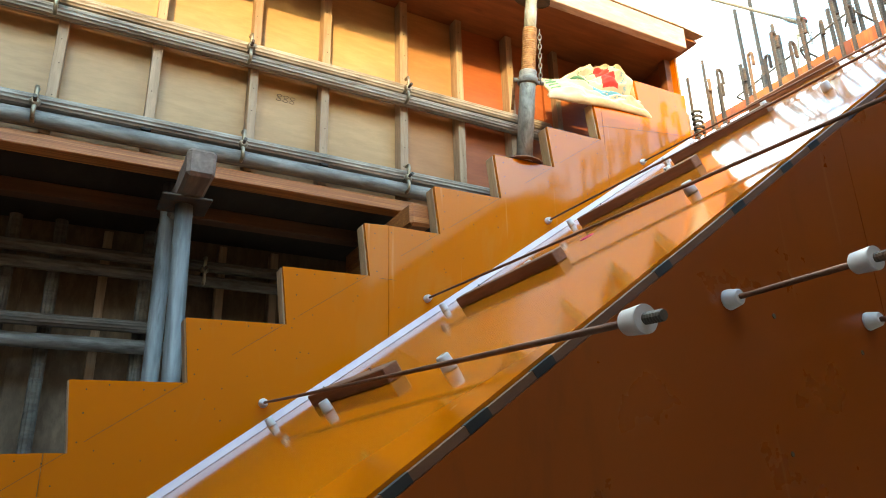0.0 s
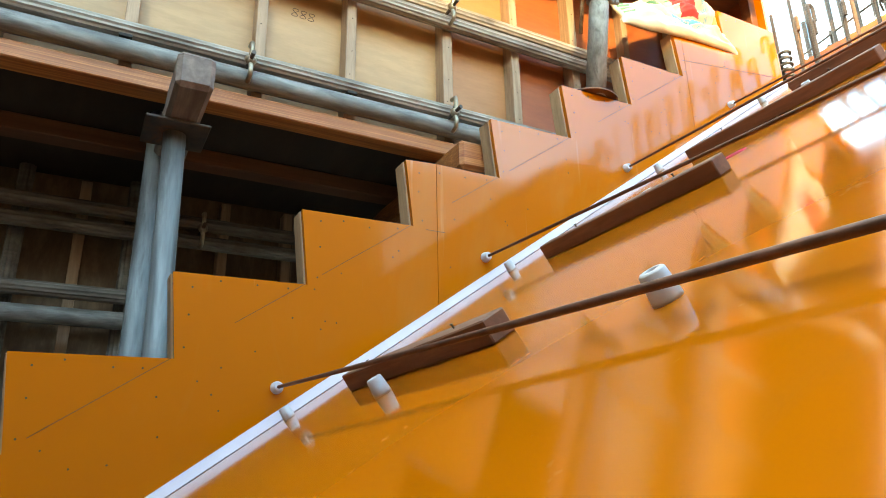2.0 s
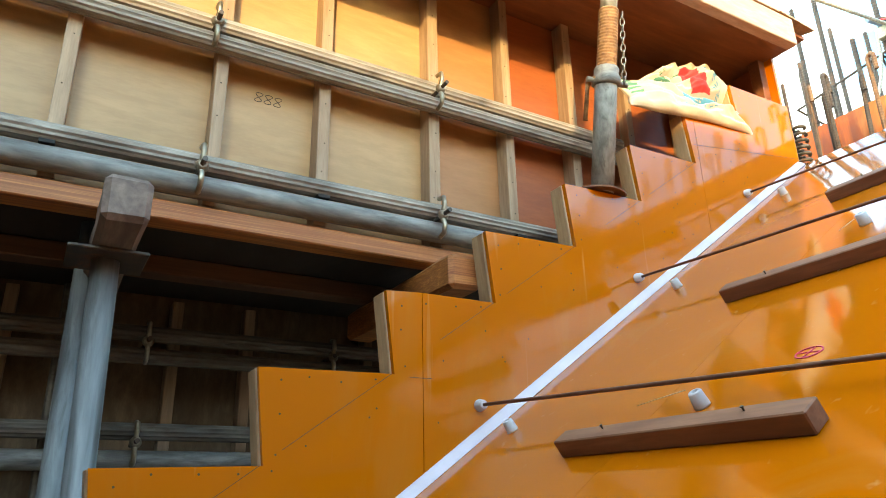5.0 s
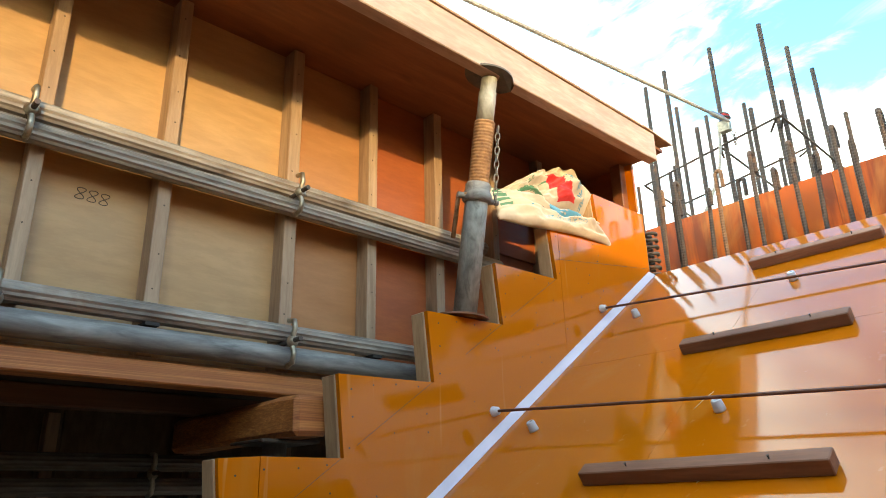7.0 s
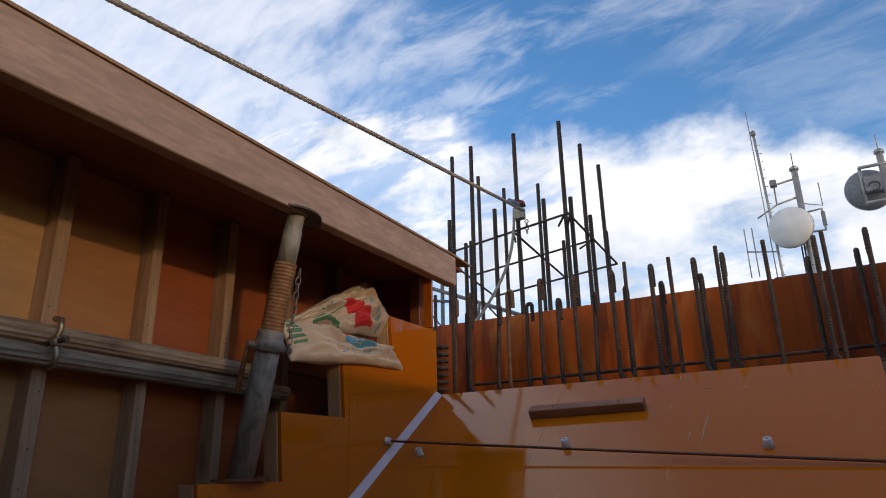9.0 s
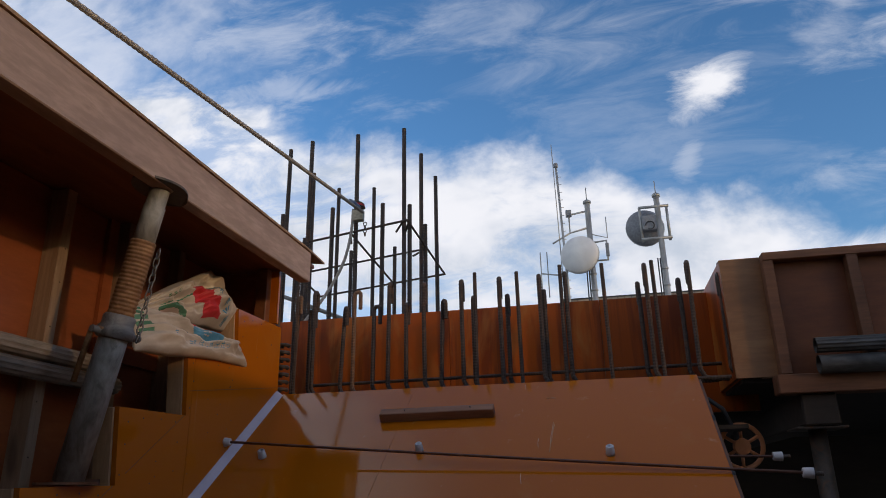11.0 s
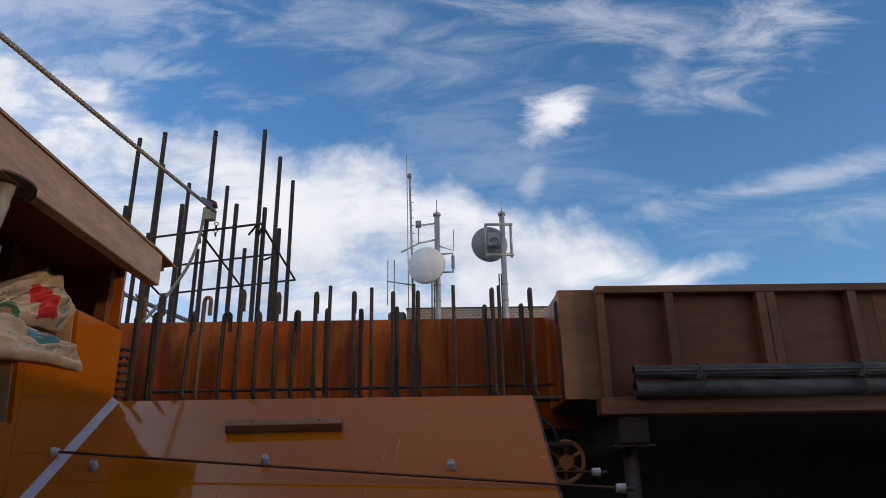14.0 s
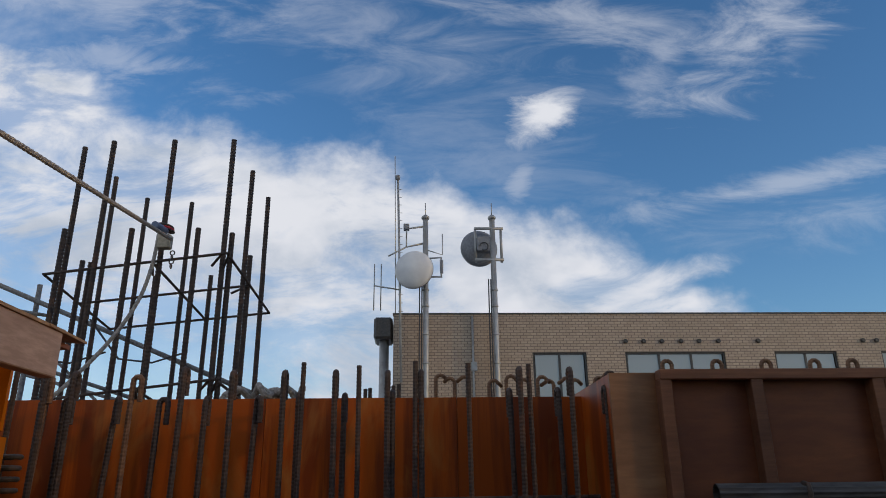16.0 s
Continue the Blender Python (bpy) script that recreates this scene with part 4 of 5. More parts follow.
# ---- paper sacks on the steps ----
def sack(m, size, folds, seed, inks, words, label, taper=(1, 1)):
    """A slumped, mostly empty paper sack with folds. inks: name, test on (u, v), material, label; words: text or bars, u, v, turn, size, material."""
    t = thing("paper_sack", label, "sack", at=m)
    nu, nv = 110, 64
    sx, sy, sz = size

    def surf(u, v, top=True):
        e = (1 - abs(2 * u - 1) ** 3.2) * (1 - abs(2 * v - 1) ** 3.2)
        q = Vector((u * 3.1 + seed, v * 2.7, seed * 1.7))
        h = noise.noise(q * 1.3) * 0.50 + noise.noise(q * 2.9) * 0.26 + noise.noise(q * 6.5) * 0.07 + noise.noise(q * 14.0) * 0.03
        ridge = abs(noise.noise(Vector((u * 2.2 + v * 3.0 * folds, v * 5.0, seed)))) * 0.30 + abs(noise.noise(Vector((u * 9.0 - v * 4.0, v * 7.0 + u * 3.0, seed * 2)))) * 0.05
        zt = max(0.0, e) ** 0.6 * (0.85 + h - ridge * 0.9)
        x = (u - 0.5) * sx * (1 + 0.06 * noise.noise(Vector((v * 4, seed, 0))))
        y = (v - 0.5) * sy * (taper[0] + (taper[1] - taper[0]) * u) * (1 + 0.08 * noise.noise(Vector((u * 4, 0, seed))))
        bend = 0.25 * sz * math.sin(u * 5 + seed) * (v - 0.5)
        return Vector((x, y, (zt * sz if top else -0.12 * sz * e) + bend + 0.2 * sz))

    def ink_at(u, v):
        for k, ink in enumerate(inks):
            if ink[1](u, v):
                return k
        return -1

    bms = {}
    for top in (True, False):
        for i in range(nu):
            for j in range(nv):
                k = ink_at((i + .5) / nu, (j + .5) / nv) if top else -1
                if k not in bms:
                    bms[k] = bmesh.new()
                q = [surf(a / nu, b / nv, top) for a, b in ((i, j), (i + 1, j), (i + 1, j + 1), (i, j + 1))]
                f = bms[k].faces.new([bms[k].verts.new(p) for p in (q if top else q[::-1])])
                f.smooth = True
    for k, bm in bms.items():
        bmesh.ops.remove_doubles(bm, verts=bm.verts, dist=0.0002)
        if k < 0:
            part("paper", bm, M_SACK, t)
        else:
            part(inks[k][0], bm, inks[k][2], t, inks[k][3])
    for body, u0, v0, turn, h, mt in words:
        c, sn = math.cos(radians(turn)), math.sin(radians(turn))
        bm = bmesh.new()
        if isinstance(body, str):
            cu = bpy.data.curves.new("lettering", 'FONT')
            cu.body, cu.size, cu.resolution_u, cu.space_character = body, h, 2, 1.12
            ob = bpy.data.objects.new("lettering", cu)
            me = bpy.data.meshes.new_from_object(ob)
            bm.from_mesh(me)
            bpy.data.objects.remove(ob)
            bpy.data.meshes.remove(me)
            bpy.data.curves.remove(cu)
            name_, label_ = "lettering", "printed lettering"
        else:
            r = random.Random(body)
            for k in range(body):
                x0 = k * h * 1.15
                for y0 in (0.0, 0.36, 0.72):
                    box(bm, x0, x0 + h * r.uniform(.55, .9), h * y0, h * (y0 + 0.16), 0, 0.0002)
            name_, label_ = "printed_marks", "unreadable printed marks"
        for v in bm.verts:
            px, py = v.co.x * c - v.co.y * sn, v.co.x * sn + v.co.y * c
            uu, vv = min(max(u0 + px / sx, 0.01), 0.99), min(max(v0 + py / sy, 0.01), 0.99)
            p0 = surf(uu, vv)
            nrm = (surf(uu + 0.004, vv) - p0).cross(surf(uu, vv + 0.006) - p0).normalized()
            v.co = p0 + nrm * (0.0016 + v.co.z)
        part(name_, bm, mt, t, label_)
    return t


def tilted(x, y, z, up, lean):
    return Matrix.Translation((x, y, z)) @ Matrix.Rotation(radians(-up), 4, 'Y') @ Matrix.Rotation(radians(lean), 4, 'X')


sack(tilted(1.995, 1.978, 2.468, 2, 58), (0.54, 0.135, 0.060), 0.6, 1.3,
     [("blue_print", lambda u, v: ((u - 0.55) / 0.15) ** 2 + ((v - 0.60) / 0.13) ** 2 < 1, M_SACK_BLUE, "blue printed oval"),
      ("red_print", lambda u, v: 0.10 < u < 0.50 and abs(v - 0.93 + 0.25 * (u - 0.3)) < 0.035, M_SACK_RED, "thin red printed line"),
      ("green_print", lambda u, v: 0.02 < u < 0.09 and 0.35 < v < 0.9 and int(v * 22) % 3 > 0, M_SACK_GREEN, "green printed marks")],
     [("はじめは立つ", 0.44, 0.20, -2, 0.021, M_SACK_BLUE), (1, 0.30, 0.36, 0, 0.018, M_SACK_BLUE), (2, 0.36, 0.20, 0, 0.013, M_SACK_BLUE), (1, 0.20, 0.26, 0, 0.013, M_SACK_BLUE), (2, 0.50, 0.54, 0, 0.016, M_SACK)],
     "crumpled cream paper sack with blue print lying on a step", (1.0, 0.55))
sack(tilted(2.045, 2.045, 2.590, 18, 64), (0.46, 0.165, 0.085), 1.0, 4.2,
     [("red_print", lambda u, v: abs(u - 0.455 - 0.13 * (0.75 - v)) < 0.050 + 0.06 * (0.75 - v) and 0.06 < v < 0.68, M_SACK_RED, "broad red printed band"),
      ("green_print", lambda u, v: 0.06 < u < 0.30 and abs(v - 0.14 - 0.10 * math.sin(u * 12)) < 0.07, M_SACK_GREEN, "dark green printed stripe"),
      ("dark_print", lambda u, v: 0.08 < u < 0.48 and abs(v - 0.50 - 0.60 * (u - 0.3)) < 0.014, M_SACK_GREEN, "thin dark printed line")],
     [("機械", 0.535, 0.62, -48, 0.026, M_SACK_BLUE), (3, 0.645, 0.30, -60, 0.018, M_SACK_BLUE), (3, 0.20, 0.60, 18, 0.012, M_SACK_GREEN)],
     "crumpled cream paper sack with a red band leaning upright", (0.32, 1.35))

# ---- wall form behind the starter bars ----
wf = thing("far_wall_form", "orange coated plywood wall form behind the starter bars", "formwork panel")
FX = 2.99
for y0, y1 in ((0.35, 0.87), (0.87, 1.46), (1.46, 2.05), (2.05, 2.35)):
    part("plywood_sheet", boxes((FX, FX + 0.012, y0 + .0008, y1 - .0008, 2.335, 2.772)), M_COAT_FAR, wf)
# added behind the seams to keep bright sky from showing through
part("backing", boxes((FX + 0.0125, FX + 0.024, 0.36, 2.34, 2.335, 2.734)), M_PLY_DARK, wf)
part("top_rail", boxes((FX + 0.0125, FX + 0.06, 0.35, 2.35, 2.735, 2.770), bev=0.002), M_STUD, wf)
part("back_sheet", boxes((2.515, 2.527, P1Y + 0.02, 2.36, 1.9, 2.55), (2.515, FX, 2.351, 2.363, 1.9, 2.60)), M_PLY_DARK, wf)
# dark timber material stands in for the shade on this concrete
piece("pour_bed", boxes((2.502, FX - 0.001, 0.655, 1.99, 2.30, 2.372)), M_BEARER, "shadowed concrete at the wall starter bars", "concrete", kind="structure")

# ---- beam side form on the far side, with walers ----
far = thing("far_beam_form", "weathered plywood beam form with timber frame and walers", "formwork panel")
GX = 2.655
M_PLY_END = wood("plywood_end_tan", (0.19, 0.080, 0.028), (0.32, 0.155, 0.063), (1, 0.3, 1.5), 5.0, 0.6, False)
part("end_strip", boxes((GX, GX + 0.012, 0.3528, 0.477, 2.404, 2.792)), M_PLY_END, far, "paler tan plywood end strip")
for y0, y1 in ((0.352, -0.66), (-0.66, -1.56), (-1.56, -2.6)):
    part("plywood_sheet", boxes((GX, GX + 0.012, y1 + .0008, y0 - .0008, 2.404, 2.792)), M_PLY_FAR, far)
part("top_rail", boxes((GX - 0.042, GX - 0.0005, -2.6, 0.352, 2.768, 2.795), bev=0.002), M_FAR_FRAME, far)
for y in (0.338, 0.092, -0.238, -0.272, -0.565, -0.90, -1.25, -1.6, -2.0):
    part("stud", boxes((GX - 0.040, GX - 0.0006, y - 0.016, y + 0.016, 2.405, 2.7675), bev=0.0015), M_FAR_FRAME, far)
part("end_sheet", boxes((GX + 0.0125, FX + 0.35, 0.465, 0.477, 2.404, 2.790)), M_COAT_FAR, far, "orange coated end sheet")
waler("waler_pipe", 0.254, -2.6, 2.585, 2.482, 0.0235, M_PIPE_SHADED, "ribbed steel waler pipe on the far beam form", "far walers", RIB_SECTION, True)
waler("round_waler_pipe", 0.254, -2.6, 2.585, 2.424, 0.0275, M_PIPE_SHADED, "round waler pipe on the far beam form, shade in its grey", "far walers", None, True)
for y in (0.046, -0.50, -1.05):
    clamp_at(0, 0, 0, Matrix.Translation((2.560, y, 2.454)) @ Matrix.Rotation(radians(-90), 4, 'Z'), M_BLACKSTEEL, "dark")
piece("joist_timber", boxes((2.60, GX + 0.02, -2.6, 0.371, 2.345, 2.4025), bev=0.003), M_FAR_FRAME, "dark pine joist under the far beam form", "timber beam")
# bearer, prop and soffit here carry the void's shade in their colours
piece("bearer_timber", boxes((2.62, 3.9, 0.212, 0.312, 2.252, 2.3445), bev=0.005), M_PLY_SHADE, "weathered square timber bearer under a joist, shade in its colour", "timber beam", "bearers")
# dark steel puts shade into this galvanised prop's colour
flat_prop(2.70, 0.262, 0.0, 2.2515, 0.0255, M_BLACKSTEEL)
piece("far_soffit_board", boxes((GX + 0.02, 5.6, -2.6, 0.46, 2.390, 2.402)), M_PLY_SHADE, "plywood soffit board of the far beam, shade in its colour", "formwork panel")
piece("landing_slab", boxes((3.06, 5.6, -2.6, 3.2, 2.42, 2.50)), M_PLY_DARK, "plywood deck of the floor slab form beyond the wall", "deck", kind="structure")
# walls and soffit added round the void, coloured near-black for its shade
piece("wall_east", boxes((5.6, 5.65, -2.9, 2.6, 0.0, 2.6)), M_PLY_SHADE, "added plywood wall closing the lower space, shade in its colour", "wall", kind="structure")
piece("wall_south_east", boxes((2.6, 5.65, -2.9, -2.85, 0.0, 2.6)), M_PLY_SHADE, "added plywood wall closing the lower space, shade in its colour", "wall", kind="structure")
piece("lower_soffit", boxes((2.62, 5.6, 0.47, 2.36, 2.25, 2.262)), M_PLY_SHADE, "plywood soffit under the landing, shade in its colour", "formwork panel")
# fixings along the top edge
for i, y in enumerate((0.46, 0.29, 0.12, -0.04, -0.20, -0.34, -0.50, -0.66, -0.80)):
    bm = bmesh.new()
    sweep(bm, arc((GX + 0.05, y, 2.79), 0.012, 0, 180, 8, (0, 1, 0), (0, 0, 1)), 0.005, 8, 0.0008, 0.006)
    piece("rebar_hook", bm, M_REBAR, "small dark reinforcing bar hook over the form edge", "rebar", "top hooks")

# handwheel in the dark
wheel = thing("handwheel", "orange plastic cable reel wheel hanging in the shade", "handwheel", at=pose(2.78, 0.470, 2.205, 0, 82, 12))
bm = bmesh.new()
sweep(bm, [(0.068 * math.cos(a * math.pi / 16), 0.068 * math.sin(a * math.pi / 16), 0) for a in range(33)], 0.0075, 10)
part("rim", bm, M_ORANGE_WHEEL, wheel)
for i in range(6):
    a = i * math.pi / 3
    bm = bmesh.new()
    sweep(bm, [(0.020 * math.cos(a), 0.020 * math.sin(a), 0), (0.064 * math.cos(a), 0.064 * math.sin(a), 0)], 0.0055, 8)
    part("spoke", bm, M_ORANGE_WHEEL, wheel)
bm = bmesh.new()
lathe(bm, [(0.026, -0.010), (0.028, 0.004), (0.018, 0.012), (0.010, 0.014)], 18)
part("hub", bm, M_ORANGE_WHEEL, wheel)
bm = bmesh.new()
sweep(bm, [(2.72, 0.60, 2.345), (2.72, 0.56, 2.350), (2.73, 0.52, 2.32), (2.75, 0.49, 2.25), (2.80, 0.475, 2.205)], 0.0075, 10)
piece("hose", bm, M_HOSE, "black rubber hose hanging beside the handwheel", "hose")

# ---- starter bars of the wall ----
def bar(pts, r, label, group, mat=None, name="rebar"):
    bm = bmesh.new()
    sweep(bm, pts, r, 8, r * 0.17, max(0.010, r * 1.45))
    return piece(name, bm, mat or M_REBAR, label, "rebar", group)


H_LAB = "dark ribbed steel starter bar with a hooked top"
for i, (y, top, kind_) in enumerate(((2.00, 2.800, 'h'), (1.94, 2.745, 'h'), (1.915, 2.808, 't'), (1.815, 2.745, 'h'), (1.768, 2.803, 'h'), (1.692, 2.742, 'h'), (1.627, 2.820, 't'), (1.566, 2.742, 'b'),
                                     (1.491, 2.808, 't'), (1.437, 2.745, 'h'), (1.352, 2.808, 't'), (1.315, 2.750, 'b'), (1.306, 2.832, 's'), (1.214, 2.808, 't'), (1.192, 2.748, 'b'), (1.149, 2.823, 's'),
                                     (1.073, 2.806, 't'), (1.060, 2.755, 'b'), (1.000, 2.835, 's'), (0.981, 2.808, 't'), (0.851, 2.828, 's'), (0.735, 2.758, 'b'), (0.712, 2.815, 't'), (0.685, 2.825, 's'),
                                     (0.603, 2.760, 'b'), (0.574, 2.813, 't'), (0.479, 2.762, 't'))):
    x = 2.70 if kind_ in 'ts' else 2.725
    lean = rn.uniform(-.004, .004)
    foot = [Vector((x, y - 0.085, 2.412)), Vector((x, y - 0.035, 2.412)), Vector((x, y - 0.012, 2.420)), Vector((x, y, 2.445))]
    if kind_ == 's':
        pts = [Vector((x, y, 2.372)), Vector((x, y + lean, top))]
        r = 0.0062
        bar(pts, r, "dark ribbed straight steel starter bar", "wall starter bars")
        continue
    hook = arc((x, y + lean - 0.0125, top - 0.016), 0.0125, 0, 180, 8, (0.25, 1, 0) if i % 3 else (0.8, 0.6, 0), (0, 0, 1))
    tail = [hook[-1] + Vector((0, 0, -0.055))]
    if kind_ != 'h':
        hook = [h + Vector((0.016, 0, 0)) for h in arc((x, y + lean, top - 0.016), 0.016, 180, 0, 8, (1, 0, 0), (0, 0, 1))]
        tail = [hook[-1] + Vector((0, 0, -0.055))]
    bar(foot + hook + tail, 0.0071, H_LAB, "wall starter bars", M_REBAR if kind_ != 'h' or i % 4 else M_REBAR_RUST)
for z, x in ((2.408, 2.665), (2.420, 2.76)):
    bar([(x, 1.965, z), (x, 1.3, z - 0.003), (x, 0.49, z + 0.004)], 0.0058, "dark ribbed horizontal reinforcing bar at the wall foot", "wall ties")
bar([(2.80, 1.95, 2.47), (2.80, 0.49, 2.476)], 0.0055, "dark ribbed horizontal reinforcing bar at the wall foot", "wall ties")
for y, top, x in ((2.02, 2.80, 2.62), (1.985, 2.90, 2.70), (2.03, 2.74, 2.78)):
    bar([(x, y, 2.30), (x + 0.004, y + 0.003, top)], 0.0065, "dark ribbed straight bar beside the side form", "corner bars")
for i in range(7):
    z = 2.43 + 0.026 * i
    bm = bmesh.new()
    sweep(bm, arc((2.60, 1.985, z), 0.020, 20, 330, 10, (1, 0, 0), (0, 1, 0)), 0.006, 8, 0.0008, 0.008)
    piece("rebar_tie_loop", bm, M_BLACKSTEEL, "dark bent steel loop between form and bars", "rebar", "tie loops")

# far row of bar tops beyond the wall form
for y in (1.27, 1.245, 1.15, 1.12, 1.09):
    bar([(4.6, y, 2.5), (4.6, y, 3.02 + 0.04 * rn.random())], 0.010, "distant dark straight steel starter bar", "distant starter bars")
BENT = "rusty bent reinforcing bar beyond the wall form"
for y, z, turn, reach in ((0.885, 3.000, 1, 130), (0.842, 2.985, -1, 110), (0.775, 2.992, -1, 140), (0.640, 2.975, 1, 150), (0.560, 2.995, 1, 160), (0.500, 2.978, -1, 120), (0.415, 2.990, 1, 150), (0.385, 2.972, -1, 140), (0.300, 2.985, -1, 150), (0.262, 2.975, 1, 130), (0.150, 2.985, 1, 150), (0.105, 3.005, -1, 160)):
    tip_ = arc((4.0, y, z - 0.022), 0.022, 0, reach, 7, (0, turn, 0), (0, 0, 1))
    bar([Vector((4.0, y + 0.022 * turn, 2.5))] + tip_ + [tip_[-1] + Vector((0.02, -0.018 * turn, -0.012))], 0.0082, BENT, "distant starter bars", M_REBAR_RUST)
for y in (-0.067, -0.282, -0.495, -0.707, -0.873, -1.09, -1.30):
    bar([Vector((3.7, y + 0.020, 2.50))] + arc((3.7, y, 2.988), 0.020, 0, 180, 10, (0, 1, 0), (0, 0, 1)) + [Vector((3.7, y - 0.020, 2.50))], 0.0085, "dark hairpin reinforcing bar beyond the beam form", "distant starter bars", M_REBAR_RUST)
bm = bmesh.new()
heap = [Vector((3.62 + 0.03 * math.sin(i * 0.9), 1.76 - 0.0125 * i, 2.862 + 0.028 * math.sin(i * 0.42) ** 2 + 0.012 * math.sin(i * 1.3))) for i in range(26)]
sweep(bm, heap, 0.0125, 8, 0.002, 0.022)
for k in range(3):
    sweep(bm, arc((3.66, 1.62 - 0.05 * k, 2.845), 0.045, 10, 200, 10, (0.3, 1, 0), (0, 0, 1)), 0.0115, 8, 0.002, 0.022)
sweep(bm, [Vector((3.62, 1.76, 2.862)), Vector((3.64, 1.80, 2.70)), Vector((3.66, 1.82, 2.506))], 0.0125, 8, 0.002, 0.022)
piece("coiled_rope", bm, M_ROPE, "slack cream rope heaped behind the wall form", "rope")

# ---- column cage ----
CX0, CX1, CY0, CY1 = 4.02, 4.70, 1.885, 2.655
V_LAB = "tall dark ribbed column bar"
col_bars = [(4.13, 2.735, 4.225), (4.02, 2.537, 4.203), (4.58, 2.760, 4.265), (4.72, 2.620, 4.190), (4.02, 2.233, 4.211), (4.70, 2.345, 4.155), (4.06, 1.945, 4.235), (4.33, 1.904, 4.189), (4.64, 1.879, 4.162)]
lap_bars = [(4.08, 2.738, 3.745), (3.98, 2.368, 3.711), (4.08, 2.085, 3.752), (4.79, 2.215, 3.722), (4.73, 2.517, 3.700), (4.09, 1.918, 3.730), (4.40, 1.897, 3.716), (4.80, 1.912, 3.735), (4.05, 2.570, 3.560), (4.32, 2.745, 3.660)]
for x, y, z in col_bars:
    lx, ly = rn.uniform(-.010, .010), rn.uniform(-.010, .010)
    bar([(x - lx, y - ly, 1.9), (x, y, z)], 0.0126, V_LAB, "column bars")
for x, y, z in lap_bars:
    bar([(x, y + 0.004, 1.9), (x, y, z)], 0.0126, "shorter dark ribbed lapped column bar", "column bars")
for z in (3.588, 2.985):
    tie_ = thing("column_tie", "dark steel hoop with cross ties round the column bars", "rebar", "column ties")
    bm = bmesh.new()
    pts = [Vector((3.985, 1.905, z)), Vector((4.815, 1.862, z - 0.088)), Vector((4.80, 2.765, z - 0.185)), Vector((4.03, 2.775, z - 0.092))]
    sweep(bm, pts + [pts[0]], 0.0065, 8, 0.0008, 0.012)
    part("hoop", bm, M_REBAR, tie_)
    for k in (1, -1):
        bm = bmesh.new()
        sweep(bm, [pts[0] + Vector((0, 0.015 * k, 0.008)), pts[0] + Vector((0.06, 0.055 + 0.03 * k, -0.045))], 0.0065, 8)
        part("hook", bm, M_REBAR, tie_)
    for a, b in (((4.37, 1.885, z - 0.050), (4.38, 2.765, z - 0.145)), ((3.99, 2.255, z - 0.045), (4.82, 2.225, z - 0.132))):
        bm = bmesh.new()
        sweep(bm, [a, b], 0.0065, 8, 0.0008, 0.012)
        d = (Vector(b) - Vector(a)).normalized()
        sweep(bm, [Vector(a), Vector(a) + d * 0.07 + Vector((0, 0.02, -0.035))], 0.0065, 8)
        part("cross_tie", bm, M_REBAR, tie_)

# ---- safety rope ----
CL = Vector((3.96, 2.20, 3.69))
bm = bmesh.new()
D = Vector((-0.9931, 0.0243, -0.1143))
pts = [Vector((3.90, 2.147, 3.628)) + D * (7.0 * i / 30) + Vector((0, 0, -0.01 * math.sin(math.pi * i / 30))) for i in range(31)]
sweep(bm, pts, 0.0085, 8, 0.0016, 0.024)
piece("safety_rope", bm, M_ROPE, "taut brownish lifeline rope tied to the column bars", "rope")
bm = bmesh.new()
hang = [CL + Vector((0.0, 0.03, -0.01)), CL + Vector((-0.02, 0.035, -0.18)), CL + Vector((-0.04, 0.07, -0.36)), CL + Vector((-0.08, 0.16, -0.56)), CL + Vector((-0.14, 0.29, -0.76)), CL + Vector((-0.19, 0.40, -0.90)), CL + Vector((-0.22, 0.43, -1.05))]
fine = []
for a, b, c, d in zip([hang[0]] + hang, hang, hang[1:], hang[2:] + [hang[-1]]):
    for i in range(6):
        t = i / 6
        fine.append(0.5 * ((2 * b) + (c - a) * t + (2 * a - 5 * b + 4 * c - d) * t * t + (3 * b - a - 3 * c + d) * t ** 3))
sweep(bm, fine + [hang[-1]], 0.0085, 8, 0.0014, 0.02)
piece("hanging_rope", bm, M_ROPE, "loose cream rope end hanging from the rope clamp", "rope")
rc = thing("rope_clamp", "small steel rope grip lashed to a column bar", "rope clamp", at=Matrix.Translation(CL))
bm = boxes((-0.02, 0.02, -0.035, 0.03, -0.09, -0.02), bev=0.005)
part("grip_body", bm, M_BRASS, rc)
for i in range(3):
    bm = bmesh.new()
    sweep(bm, arc((0.02, -0.005 + 0.006 * i, 0.01 + 0.012 * i), 0.026 + 0.003 * i, 0, 360, 14, (1, 0, 0), (0, 1, 0.25)), 0.006, 6)
    part("lashing", bm, M_SACK_RED if i == 1 else M_BLACKSTEEL, rc)
bm = bmesh.new()
sweep(bm, [Vector((-0.13, 0.004, -0.015)), Vector((-0.06, 0.002, -0.005)), Vector((0.0, 0, 0))], 0.017, 8)
part("splice", bm, M_BLUECLOTH, rc, "dark blue bound rope splice")
bm = bmesh.new()
for k in range(4):
    sweep(bm, arc((0.0, -0.045, -0.11 - 0.022 * k), 0.011, 0, 360, 8, (1, 0, 0) if k % 2 else (0, 1, 0), (0, 0, 1)), 0.003, 6)
part("hook_chain", bm, M_BLACKSTEEL, rc)

